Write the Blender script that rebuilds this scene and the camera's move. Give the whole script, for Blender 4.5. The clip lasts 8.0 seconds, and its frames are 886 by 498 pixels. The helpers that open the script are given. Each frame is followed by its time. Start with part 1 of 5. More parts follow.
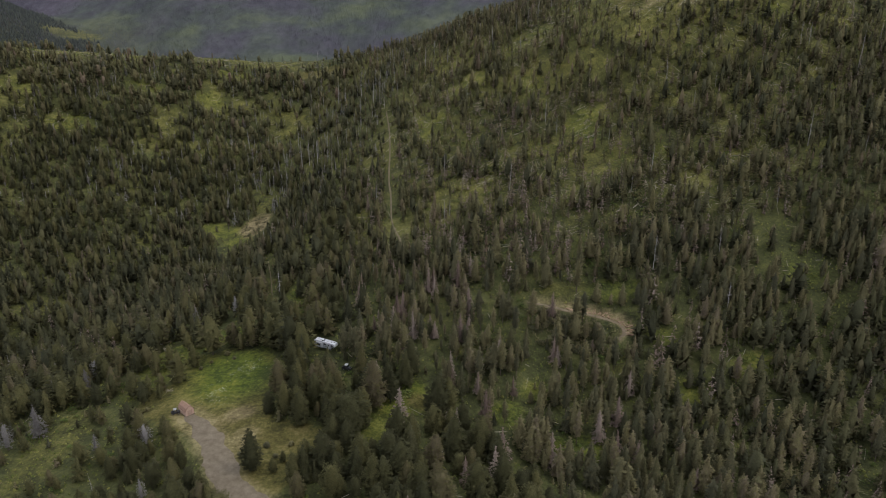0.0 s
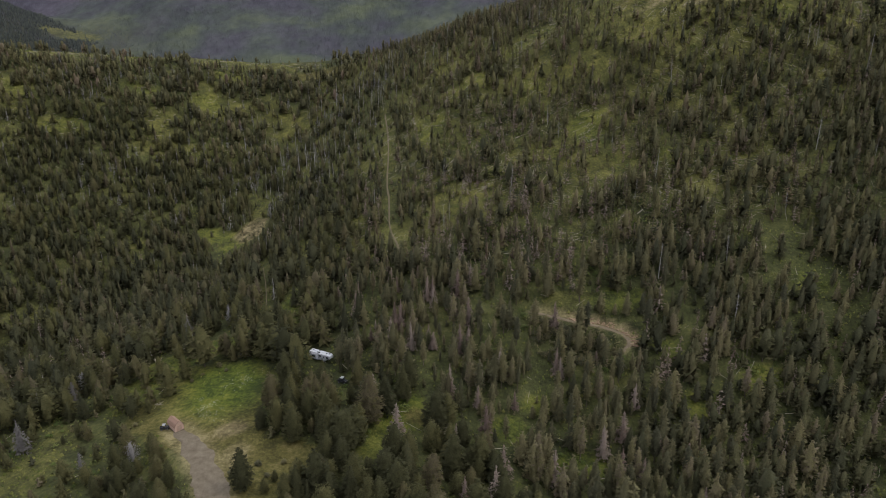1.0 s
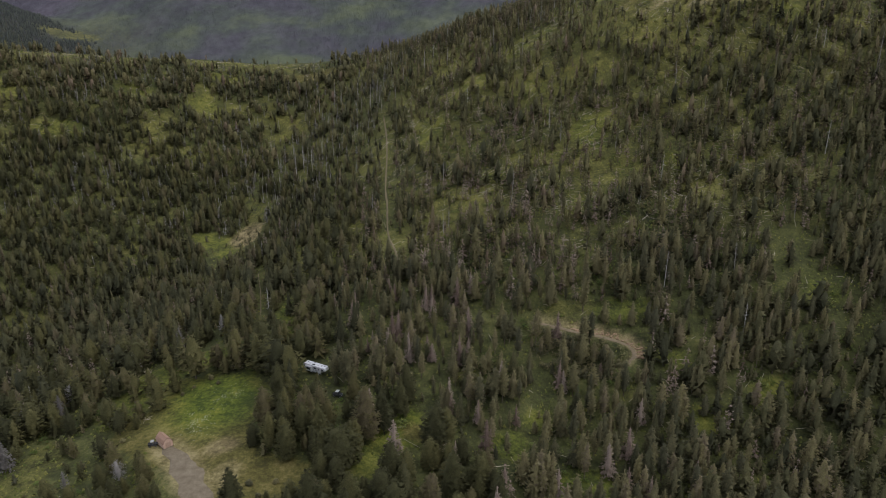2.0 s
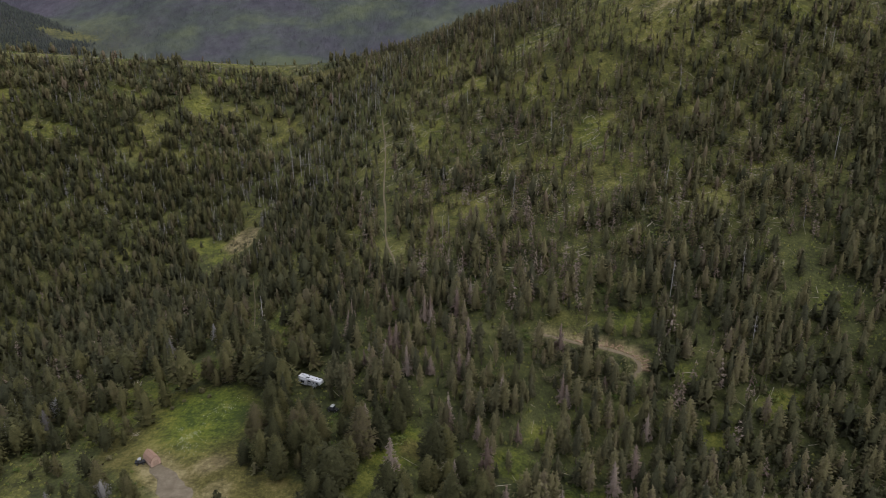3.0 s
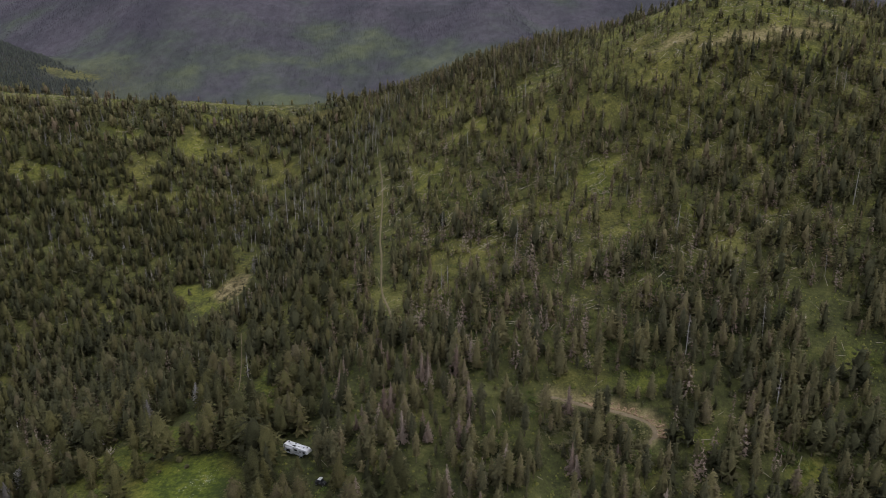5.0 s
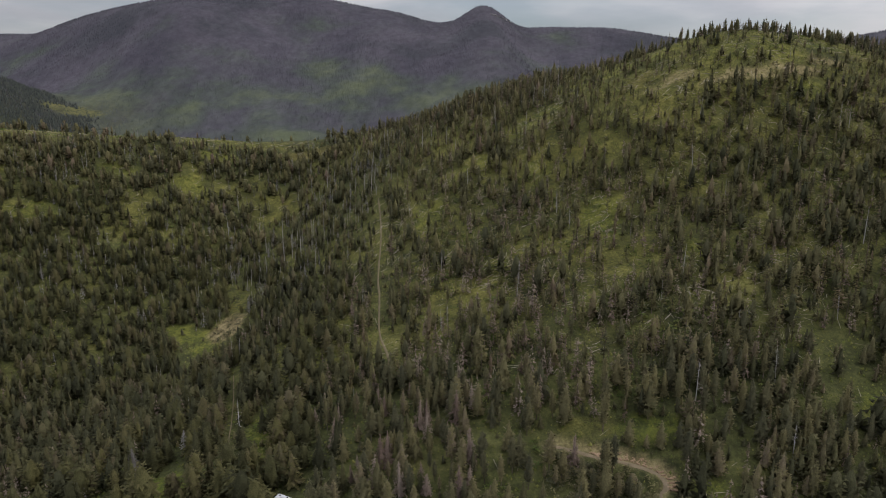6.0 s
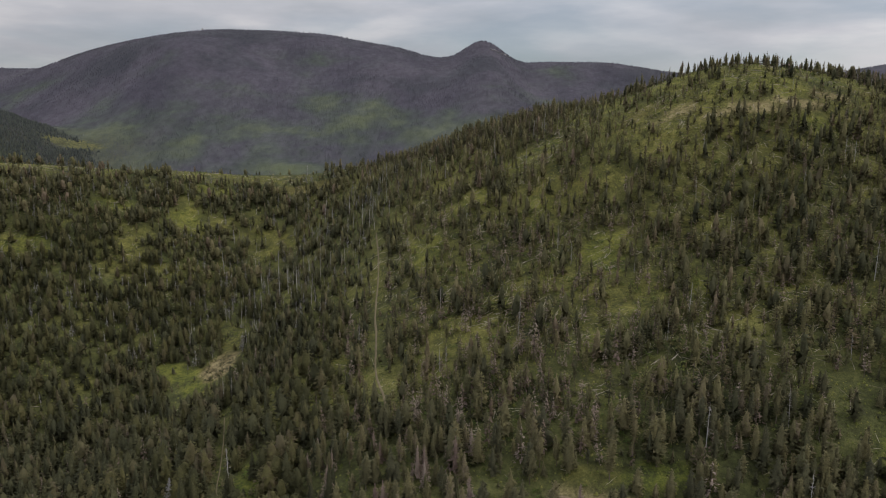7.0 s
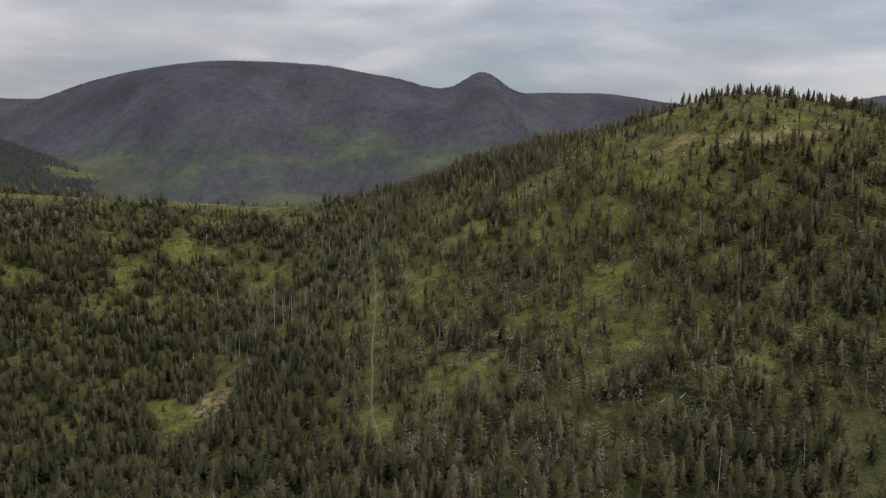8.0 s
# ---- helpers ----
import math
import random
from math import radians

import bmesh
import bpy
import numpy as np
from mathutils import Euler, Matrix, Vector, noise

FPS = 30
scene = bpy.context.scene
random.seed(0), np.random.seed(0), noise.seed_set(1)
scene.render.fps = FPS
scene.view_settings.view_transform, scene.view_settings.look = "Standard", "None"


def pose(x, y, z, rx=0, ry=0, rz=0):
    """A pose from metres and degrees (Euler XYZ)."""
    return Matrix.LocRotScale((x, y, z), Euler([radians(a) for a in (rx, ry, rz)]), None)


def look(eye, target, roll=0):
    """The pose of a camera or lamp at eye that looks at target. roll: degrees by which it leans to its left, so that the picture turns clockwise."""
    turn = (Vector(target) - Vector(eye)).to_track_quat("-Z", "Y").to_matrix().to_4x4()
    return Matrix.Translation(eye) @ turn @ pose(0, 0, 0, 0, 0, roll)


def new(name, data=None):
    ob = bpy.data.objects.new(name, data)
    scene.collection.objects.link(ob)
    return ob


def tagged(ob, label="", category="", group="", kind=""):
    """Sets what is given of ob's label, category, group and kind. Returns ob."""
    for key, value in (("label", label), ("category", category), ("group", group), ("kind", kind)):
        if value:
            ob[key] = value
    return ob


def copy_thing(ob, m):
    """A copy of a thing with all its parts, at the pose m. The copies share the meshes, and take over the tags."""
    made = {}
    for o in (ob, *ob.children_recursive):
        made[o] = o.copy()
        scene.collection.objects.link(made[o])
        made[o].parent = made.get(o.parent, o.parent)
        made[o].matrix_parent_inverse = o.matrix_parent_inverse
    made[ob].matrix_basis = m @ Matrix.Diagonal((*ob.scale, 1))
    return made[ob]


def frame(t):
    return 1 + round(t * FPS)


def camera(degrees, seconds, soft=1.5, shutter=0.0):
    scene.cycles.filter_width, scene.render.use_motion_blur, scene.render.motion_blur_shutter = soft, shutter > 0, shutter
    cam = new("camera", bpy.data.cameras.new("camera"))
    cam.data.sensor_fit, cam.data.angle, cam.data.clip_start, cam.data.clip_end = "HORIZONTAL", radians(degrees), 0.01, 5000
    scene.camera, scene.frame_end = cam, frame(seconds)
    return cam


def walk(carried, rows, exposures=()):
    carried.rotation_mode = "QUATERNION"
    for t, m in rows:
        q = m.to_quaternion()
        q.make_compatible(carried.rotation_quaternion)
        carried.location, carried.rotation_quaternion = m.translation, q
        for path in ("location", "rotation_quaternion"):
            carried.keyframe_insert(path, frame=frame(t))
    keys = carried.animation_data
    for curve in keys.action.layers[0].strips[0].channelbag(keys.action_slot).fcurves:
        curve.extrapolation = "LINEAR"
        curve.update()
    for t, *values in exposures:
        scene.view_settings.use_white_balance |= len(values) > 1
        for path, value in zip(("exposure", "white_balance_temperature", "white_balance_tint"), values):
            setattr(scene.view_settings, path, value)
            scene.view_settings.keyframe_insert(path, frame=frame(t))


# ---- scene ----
# ---- camera ----
cam = camera(64.4, 8.0, soft=0.95)
METRES, EYE, TILT, LEAN, TURN = 75.0, 150.0, -20.0, 0.0, 0.0
ROWS = [
    (0.0, 0.0, 0.0, 0.0, 0.0, 0.0, -0.0),
    (0.5, 0.0036, 0.0591, 0.0219, 0.01, 0.01, -0.01),
    (1.0, 0.0075, 0.1185, 0.0431, 0.03, 0.02, -0.01),
    (1.5, 0.011, 0.1779, 0.0655, 0.05, 0.02, -0.01),
    (3.0, 0.0207, 0.356, 0.1288, 0.1, 0.06, -0.06),
    (3.5, 0.0235, 0.4155, 0.1523, 0.11, 0.18, -0.07),
    (4.0, 0.0261, 0.4757, 0.1756, 0.12, 0.62, -0.06),
    (4.5, 0.0277, 0.5358, 0.2003, 0.12, 1.65, -0.04),
    (6.0, 0.0309, 0.7096, 0.2631, 0.12, 5.76, -0.06),
    (6.5, 0.0339, 0.7659, 0.284, 0.11, 7.07, -0.07),
    (7.0, 0.0368, 0.8232, 0.3046, 0.1, 8.38, -0.07),
    (7.5, 0.0396, 0.8795, 0.3247, 0.09, 9.61, -0.09),
    (8.0, 0.0429, 0.937, 0.346, 0.07, 10.77, -0.11),
]
EXPOSURES = [(0.0, 0.0, 6500, 10), (4.0, 0.0, 6560, 10), (8.0, -0.04, 6780, 9)]  # seconds, stops, white balance
walk(cam, [(t, pose(0, 0, EYE, TILT, LEAN, TURN) @ pose(METRES * x, METRES * y, METRES * z, 90 + pitch, roll, yaw)) for t, x, y, z, yaw, pitch, roll in ROWS], EXPOSURES)

# ---- light: a broken overcast with a soft high sun from the right ----
SUN_ELEVATION, SUN_AZIMUTH = radians(50), radians(100)  # azimuth clockwise from +y
world = bpy.data.worlds.new("sky")
scene.world = world
world.use_nodes = True


def node(tree, kind, **values):
    """A node with its inputs set by name (spaces as underscores) or its properties."""
    n = tree.nodes.new(kind)
    for key, value in values.items():
        n.inputs[key.replace("_", " ")].default_value = value
    return n


def ramp(tree, source, stops):
    n = tree.nodes.new("ShaderNodeValToRGB")
    while len(n.color_ramp.elements) < len(stops):
        n.color_ramp.elements.new(0.5)
    for e, (at, colour) in zip(n.color_ramp.elements, stops):
        e.position = at
        e.color = (*colour, 1) if len(colour) == 3 else colour
    tree.links.new(source, n.inputs["Fac"])
    return n.outputs["Color"]


def mix(tree, factor, a, b, blend="MIX"):
    n = tree.nodes.new("ShaderNodeMix")
    n.data_type, n.blend_type = "RGBA", blend
    for socket, value in ((n.inputs[0], factor), (n.inputs[6], a), (n.inputs[7], b)):
        if isinstance(value, (int, float)):
            socket.default_value = value
        elif isinstance(value, tuple):
            socket.default_value = (*value, 1)
        else:
            tree.links.new(value, socket)
    return n.outputs[2]


def arith(tree, operation, a, b=0.0):
    n = tree.nodes.new("ShaderNodeMath")
    n.operation = operation
    for socket, value in zip(n.inputs, (a, b)):
        if isinstance(value, (int, float)):
            socket.default_value = value
        else:
            tree.links.new(value, socket)
    return n.outputs[0]


def build_sky():
    tree = world.node_tree
    tree.nodes.clear()
    out = tree.nodes.new("ShaderNodeOutputWorld")
    sky = tree.nodes.new("ShaderNodeTexSky")
    sky.sky_type, sky.sun_disc = "NISHITA", False
    sky.sun_elevation, sky.sun_rotation = SUN_ELEVATION, SUN_AZIMUTH
    sky.altitude, sky.dust_density = 2000, 1.5
    clear = node(tree, "ShaderNodeBackground", Strength=0.07)
    tree.links.new(sky.outputs[0], clear.inputs["Color"])
    coord = tree.nodes.new("ShaderNodeTexCoord")
    # cloud layers seen near the horizon: wide and flat
    squash = node(tree, "ShaderNodeMapping", Scale=(1.6, 1.6, 7.0), Location=(0.7, 0.2, 0.4))
    tree.links.new(coord.outputs["Generated"], squash.inputs["Vector"])
    big = node(tree, "ShaderNodeTexNoise", Scale=1.3, Detail=6.0, Roughness=0.5, Distortion=0.5)
    tree.links.new(squash.outputs[0], big.inputs["Vector"])
    cover = ramp(tree, big.outputs["Fac"], [(0.36, (0.45, 0.45, 0.45)), (0.56, (1, 1, 1))])
    shade = node(tree, "ShaderNodeTexNoise", Scale=2.2, Detail=5.0, Roughness=0.52)
    tree.links.new(squash.outputs[0], shade.inputs["Vector"])
    tone = ramp(tree, shade.outputs["Fac"], [(0.36, (0.302, 0.322, 0.368)), (0.50, (0.374, 0.386, 0.434)), (0.62, (0.474, 0.476, 0.512))])
    # an overcast is brighter towards the zenith
    axes = tree.nodes.new("ShaderNodeSeparateXYZ")
    tree.links.new(coord.outputs["Generated"], axes.inputs[0])
    upward = arith(tree, "MAXIMUM", axes.outputs["Z"], 0.0)
    cloud = tree.nodes.new("ShaderNodeBackground")
    # and a little brighter on the sun's side
    base = arith(tree, "ADD", 0.94, arith(tree, "MULTIPLY", axes.outputs["X"], 0.28))
    tree.links.new(arith(tree, "ADD", base, arith(tree, "MULTIPLY", upward, 4.4)), cloud.inputs["Strength"])
    tree.links.new(tone, cloud.inputs["Color"])
    both = tree.nodes.new("ShaderNodeMixShader")
    tree.links.new(cover, both.inputs[0])
    tree.links.new(clear.outputs[0], both.inputs[1])
    tree.links.new(cloud.outputs[0], both.inputs[2])
    tree.links.new(both.outputs[0], out.inputs["Surface"])


build_sky()
sun = new("sun", bpy.data.lights.new("sun", "SUN"))
sun.data.energy, sun.data.angle, sun.data.color = 1.2, radians(20), (1.0, 0.94, 0.84)
sun_way = Vector((math.sin(SUN_AZIMUTH) * math.cos(SUN_ELEVATION), math.cos(SUN_AZIMUTH) * math.cos(SUN_ELEVATION), math.sin(SUN_ELEVATION)))
sun.matrix_world = look(sun_way * 900, (0, 0, 0))


# ---- materials ----
def material(name, rough=0.9, specular=0.2):
    m = bpy.data.materials.new(name)
    m.use_nodes = True
    b = m.node_tree.nodes["Principled BSDF"]
    b.inputs["Roughness"].default_value = rough
    b.inputs["Specular IOR Level"].default_value = specular
    return m, m.node_tree, b


def noise_of(tree, scale, detail=4.0, rough=0.55, stretch=(1, 1, 1)):
    place = tree.nodes.new("ShaderNodeNewGeometry")
    squash = node(tree, "ShaderNodeMapping", Scale=stretch)
    tree.links.new(place.outputs["Position"], squash.inputs["Vector"])
    n = node(tree, "ShaderNodeTexNoise", Scale=scale, Detail=detail, Roughness=rough)
    tree.links.new(squash.outputs[0], n.inputs["Vector"])
    return n.outputs["Fac"]


def attribute(tree, name):
    n = tree.nodes.new("ShaderNodeAttribute")
    n.attribute_name = name
    return n.outputs["Fac"]


def bump(tree, b, height, strength, distance):
    n = node(tree, "ShaderNodeBump", Strength=strength, Distance=distance)
    tree.links.new(height, n.inputs["Height"])
    tree.links.new(n.outputs[0], b.inputs["Normal"])


def foliage_material(name, dark, middle, light, last=None, through_light=0.25):
    """Needles: each tree has its own tone, each bough a little variation; thin boughs let light through."""
    m, tree, b = material(name, 0.9, 0.1)
    geo = tree.nodes.new("ShaderNodeNewGeometry")
    info = tree.nodes.new("ShaderNodeObjectInfo")
    tone = arith(tree, "FRACT", arith(tree, "ADD", attribute(tree, "tone"), info.outputs["Random"]))
    value = arith(tree, "ADD", arith(tree, "MULTIPLY", tone, 0.74), arith(tree, "MULTIPLY", geo.outputs["Random Per Island"], 0.26))
    colour = ramp(tree, value, [(0.08, dark), (0.42, middle), (0.72, light), (0.95, last or light)])
    grain = noise_of(tree, 2.2, 3.0, 0.7)
    colour = mix(tree, 1.0, colour, ramp(tree, grain, [(0.3, (0.62, 0.62, 0.62)), (0.7, (1.25, 1.25, 1.2))]), "MULTIPLY")
    tree.links.new(colour, b.inputs["Base Color"])
    thin = tree.nodes.new("ShaderNodeBsdfTranslucent")
    tree.links.new(colour, thin.inputs["Color"])
    both = tree.nodes.new("ShaderNodeMixShader")
    both.inputs[0].default_value = through_light
    tree.links.new(b.outputs[0], both.inputs[1])
    tree.links.new(thin.outputs[0], both.inputs[2])
    tree.links.new(both.outputs[0], tree.nodes["Material Output"].inputs["Surface"])
    return m


def plain_material(name, colour, second, scale, rough=0.8, metal=0.0, specular=0.3, relief=0.2, stretch=(1, 1, 1)):
    """A worn surface: two noise scales between two colours."""
    m, tree, b = material(name, rough, specular)
    value = arith(tree, "ADD", arith(tree, "MULTIPLY", noise_of(tree, scale, 5.0, 0.6, stretch), 0.65), arith(tree, "MULTIPLY", noise_of(tree, scale * 7, 3.0, 0.6), 0.35))
    tree.links.new(ramp(tree, value, [(0.32, colour), (0.68, second)]), b.inputs["Base Color"])
    b.inputs["Metallic"].default_value = metal
    if relief:
        bump(tree, b, value, relief, 0.05)
    return m


def far_haze_colour(tree, gain):
    """The far range: thinned grey-purple woods, haze mixed into the tones, greener low down and in broad drifts."""
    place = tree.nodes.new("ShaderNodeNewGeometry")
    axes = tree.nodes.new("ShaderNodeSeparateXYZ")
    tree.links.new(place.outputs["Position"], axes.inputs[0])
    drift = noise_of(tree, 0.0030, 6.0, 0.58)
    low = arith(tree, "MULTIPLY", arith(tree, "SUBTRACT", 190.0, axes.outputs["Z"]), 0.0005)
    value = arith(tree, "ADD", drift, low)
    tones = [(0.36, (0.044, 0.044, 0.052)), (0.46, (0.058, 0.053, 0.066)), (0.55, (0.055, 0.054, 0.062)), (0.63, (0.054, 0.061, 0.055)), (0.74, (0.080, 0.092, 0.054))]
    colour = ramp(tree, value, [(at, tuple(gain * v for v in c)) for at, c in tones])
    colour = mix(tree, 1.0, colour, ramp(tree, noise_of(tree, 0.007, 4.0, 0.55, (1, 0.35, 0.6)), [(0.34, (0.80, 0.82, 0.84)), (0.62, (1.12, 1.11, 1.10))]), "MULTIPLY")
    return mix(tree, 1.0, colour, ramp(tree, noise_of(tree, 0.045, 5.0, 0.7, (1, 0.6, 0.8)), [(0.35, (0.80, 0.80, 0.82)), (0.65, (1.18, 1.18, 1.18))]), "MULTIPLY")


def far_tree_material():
    m, tree, b = material("hazy_far_trees", 0.9, 0.1)
    tree.links.new(far_haze_colour(tree, 1.15), b.inputs["Base Color"])
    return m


def ground_material():
    m, tree, b = material("ground", 0.95, 0.1)
    large = noise_of(tree, 0.018, 5.0, 0.6)
    medium = noise_of(tree, 0.14, 5.0, 0.65)
    fine = noise_of(tree, 0.75, 5.0, 0.75)
    value = arith(tree, "ADD", arith(tree, "MULTIPLY", large, 0.28), arith(tree, "ADD", arith(tree, "MULTIPLY", medium, 0.34), arith(tree, "MULTIPLY", fine, 0.38)))
    value = arith(tree, "ADD", arith(tree, "MULTIPLY", arith(tree, "SUBTRACT", value, 0.5), 1.7), 0.5)
    grass = ramp(tree, value, [(0.36, (0.029, 0.032, 0.015)), (0.45, (0.061, 0.060, 0.020)), (0.55, (0.102, 0.098, 0.027)), (0.66, (0.180, 0.163, 0.051))])
    lush = ramp(tree, value, [(0.38, (0.035, 0.049, 0.012)), (0.46, (0.064, 0.081, 0.015)), (0.54, (0.097, 0.112, 0.019)), (0.66, (0.150, 0.148, 0.032))])
    dry = ramp(tree, value, [(0.38, (0.047, 0.042, 0.014)), (0.46, (0.072, 0.064, 0.020)), (0.55, (0.103, 0.088, 0.031)), (0.66, (0.151, 0.125, 0.055))])
    litter = ramp(tree, value, [(0.36, (0.026, 0.030, 0.013)), (0.48, (0.044, 0.050, 0.020)), (0.60, (0.070, 0.075, 0.028)), (0.70, (0.106, 0.102, 0.041))])
    soil = ramp(tree, value, [(0.36, (0.098, 0.077, 0.041)), (0.50, (0.168, 0.136, 0.070)), (0.64, (0.258, 0.214, 0.118))])
    far = far_haze_colour(tree, 1.0)
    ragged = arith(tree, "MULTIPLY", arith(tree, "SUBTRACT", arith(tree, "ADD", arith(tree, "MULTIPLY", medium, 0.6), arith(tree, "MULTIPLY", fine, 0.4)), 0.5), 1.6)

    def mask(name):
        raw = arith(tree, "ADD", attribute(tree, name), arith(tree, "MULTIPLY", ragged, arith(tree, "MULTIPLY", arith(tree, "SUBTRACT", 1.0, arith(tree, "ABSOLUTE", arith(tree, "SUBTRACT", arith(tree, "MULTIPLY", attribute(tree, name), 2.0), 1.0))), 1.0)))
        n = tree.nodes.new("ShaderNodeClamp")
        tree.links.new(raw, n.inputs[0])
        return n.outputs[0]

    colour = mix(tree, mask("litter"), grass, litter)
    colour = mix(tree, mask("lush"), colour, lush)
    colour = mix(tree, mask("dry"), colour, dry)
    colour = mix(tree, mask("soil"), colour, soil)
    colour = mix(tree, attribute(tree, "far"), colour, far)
    colour = mix(tree, attribute(tree, "pasture"), colour, grass)
    tree.links.new(colour, b.inputs["Base Color"])
    bump(tree, b, arith(tree, "ADD", medium, arith(tree, "MULTIPLY", fine, 0.5)), 0.9, 1.2)
    return m


GROUND = ground_material()
NEEDLES = foliage_material("needles", (0.070, 0.070, 0.044), (0.114, 0.106, 0.058), (0.166, 0.148, 0.074), (0.162, 0.130, 0.094))
# the same needles in a lighter colour that holds the hillside's sunlight
SUNLIT_SLOPE_NEEDLES = foliage_material("sunlit_slope_needles", (0.090, 0.089, 0.053), (0.133, 0.125, 0.067), (0.188, 0.170, 0.083), (0.198, 0.147, 0.112), through_light=0.45)
# dark green of the clearing's trees, darkened further for western cloud shade
SHADED_VALLEY_NEEDLES = foliage_material("shaded_valley_needles", (0.042, 0.043, 0.023), (0.068, 0.067, 0.031), (0.106, 0.099, 0.042), (0.101, 0.083, 0.052))
# spruce green, darkened in colour to stand in for cloud shade
SHADED_SPRUCE_NEEDLES = foliage_material("shaded_spruce_needles", (0.045, 0.047, 0.028), (0.067, 0.067, 0.036), (0.096, 0.091, 0.045), (0.100, 0.082, 0.054))
DEAD_NEEDLES = foliage_material("dead_needles", (0.138, 0.100, 0.083), (0.192, 0.144, 0.122), (0.255, 0.204, 0.174))
GREY_NEEDLES = foliage_material("grey_needles", (0.105, 0.097, 0.092), (0.165, 0.154, 0.148), (0.235, 0.222, 0.215))
SHRUB_LEAF = foliage_material("shrub_leaf", (0.055, 0.070, 0.020), (0.095, 0.108, 0.028), (0.160, 0.155, 0.048))
THICKET_LEAF = foliage_material("thicket_leaf", (0.053, 0.080, 0.024), (0.082, 0.112, 0.030), (0.130, 0.147, 0.046))
# dark green of the spur's conifers, blued to paint the haze of distance
HAZY_SPUR_NEEDLES = foliage_material("hazy_spur_needles", (0.040, 0.047, 0.046), (0.053, 0.061, 0.058), (0.072, 0.079, 0.070))
BARK = plain_material("bark", (0.060, 0.045, 0.034), (0.130, 0.105, 0.085), 1.5, stretch=(1, 1, 0.2))
SNAG_WOOD = plain_material("snag_wood", (0.200, 0.187, 0.175), (0.360, 0.338, 0.318), 1.2, stretch=(1, 1, 0.3))
GREY_WOOD = plain_material("grey_wood", (0.190, 0.165, 0.130), (0.360, 0.320, 0.250), 1.2, stretch=(1, 1, 0.3))
HAZY_FAR_TREES = far_tree_material()
GRAVEL = plain_material("gravel", (0.086, 0.069, 0.045), (0.172, 0.141, 0.099), 0.45, 0.95, relief=0.8)
TRACK_SOIL = plain_material("track_soil", (0.100, 0.078, 0.046), (0.182, 0.142, 0.094), 0.4, 0.95, relief=0.5)
TRAIL_SOIL = plain_material("trail_soil", (0.088, 0.072, 0.040), (0.150, 0.120, 0.070), 0.4, 0.95, relief=0.5)
BANK_SOIL = plain_material("bank_soil", (0.140, 0.090, 0.054), (0.330, 0.232, 0.152), 0.6, 0.95, relief=0.8)

# ---- the ground: one sheet from the valley to the far range ----
BASE, EAST, NORTH = -1.55, 0.0394, 0.0154
# hills and hollows: height, centre x and y, half widths, turn
HILLS = [
    (140.1, 322, 585, 427, 253, -0.32),
    (111.2, -621, 676, 445, 224, 0.01),
    (39.2, 176, 510, 70, 101, 2.17),
    (14.1, -387, 601, 168, 125, 1.61),
    (30.5, 16, 541, 248, 108, 0.71),
    (-38.2, -130, 537, 70, 124, -0.01),
    (51.3, 38, 238, 168, 121, 0.48),
    (23.0, -256, 620, 273, 91, 0.49),
    (-27.1, -201, 327, 77, 226, -0.79),
    (-60.1, 79, 215, 158, 97, -0.04),
]
# the far range's crest: height, centre, half width along x
CREST = [(190, -950, 700), (24, -1500, 220), (50, -420, 300), (95, 170, 110), (31, 90, 300), (54, 640, 270), (70, 2150, 330), (70, -2300, 450), (80, 3700, 700), (15, -190, 110), (16, 420, 110)]


def step(a, b, v):
    u = np.clip((v - a) / (b - a), 0, 1)
    return u * u * (3 - 2 * u)


def lattice(ix, iy, seed):
    n = (ix * 374761393 + iy * 668265263 + seed * 974634777) & 0x7FFFFFFF
    n = ((n ^ (n >> 13)) * 1274126177) & 0x7FFFFFFF
    return ((n ^ (n >> 16)) & 0xFFFF) / 32767.5 - 1


def ripple(x, y, size, seed):
    """Smooth noise in -1..1 with features of that size."""
    u, v = np.asarray(x, float) / size, np.asarray(y, float) / size
    i, j = np.floor(u).astype(np.int64), np.floor(v).astype(np.int64)
    fu, fv = u - i, v - j
    fu, fv = fu * fu * (3 - 2 * fu), fv * fv * (3 - 2 * fv)
    low = lattice(i, j, seed) * (1 - fu) + lattice(i + 1, j, seed) * fu
    high = lattice(i, j + 1, seed) * (1 - fu) + lattice(i + 1, j + 1, seed) * fu
    return low * (1 - fv) + high * fv


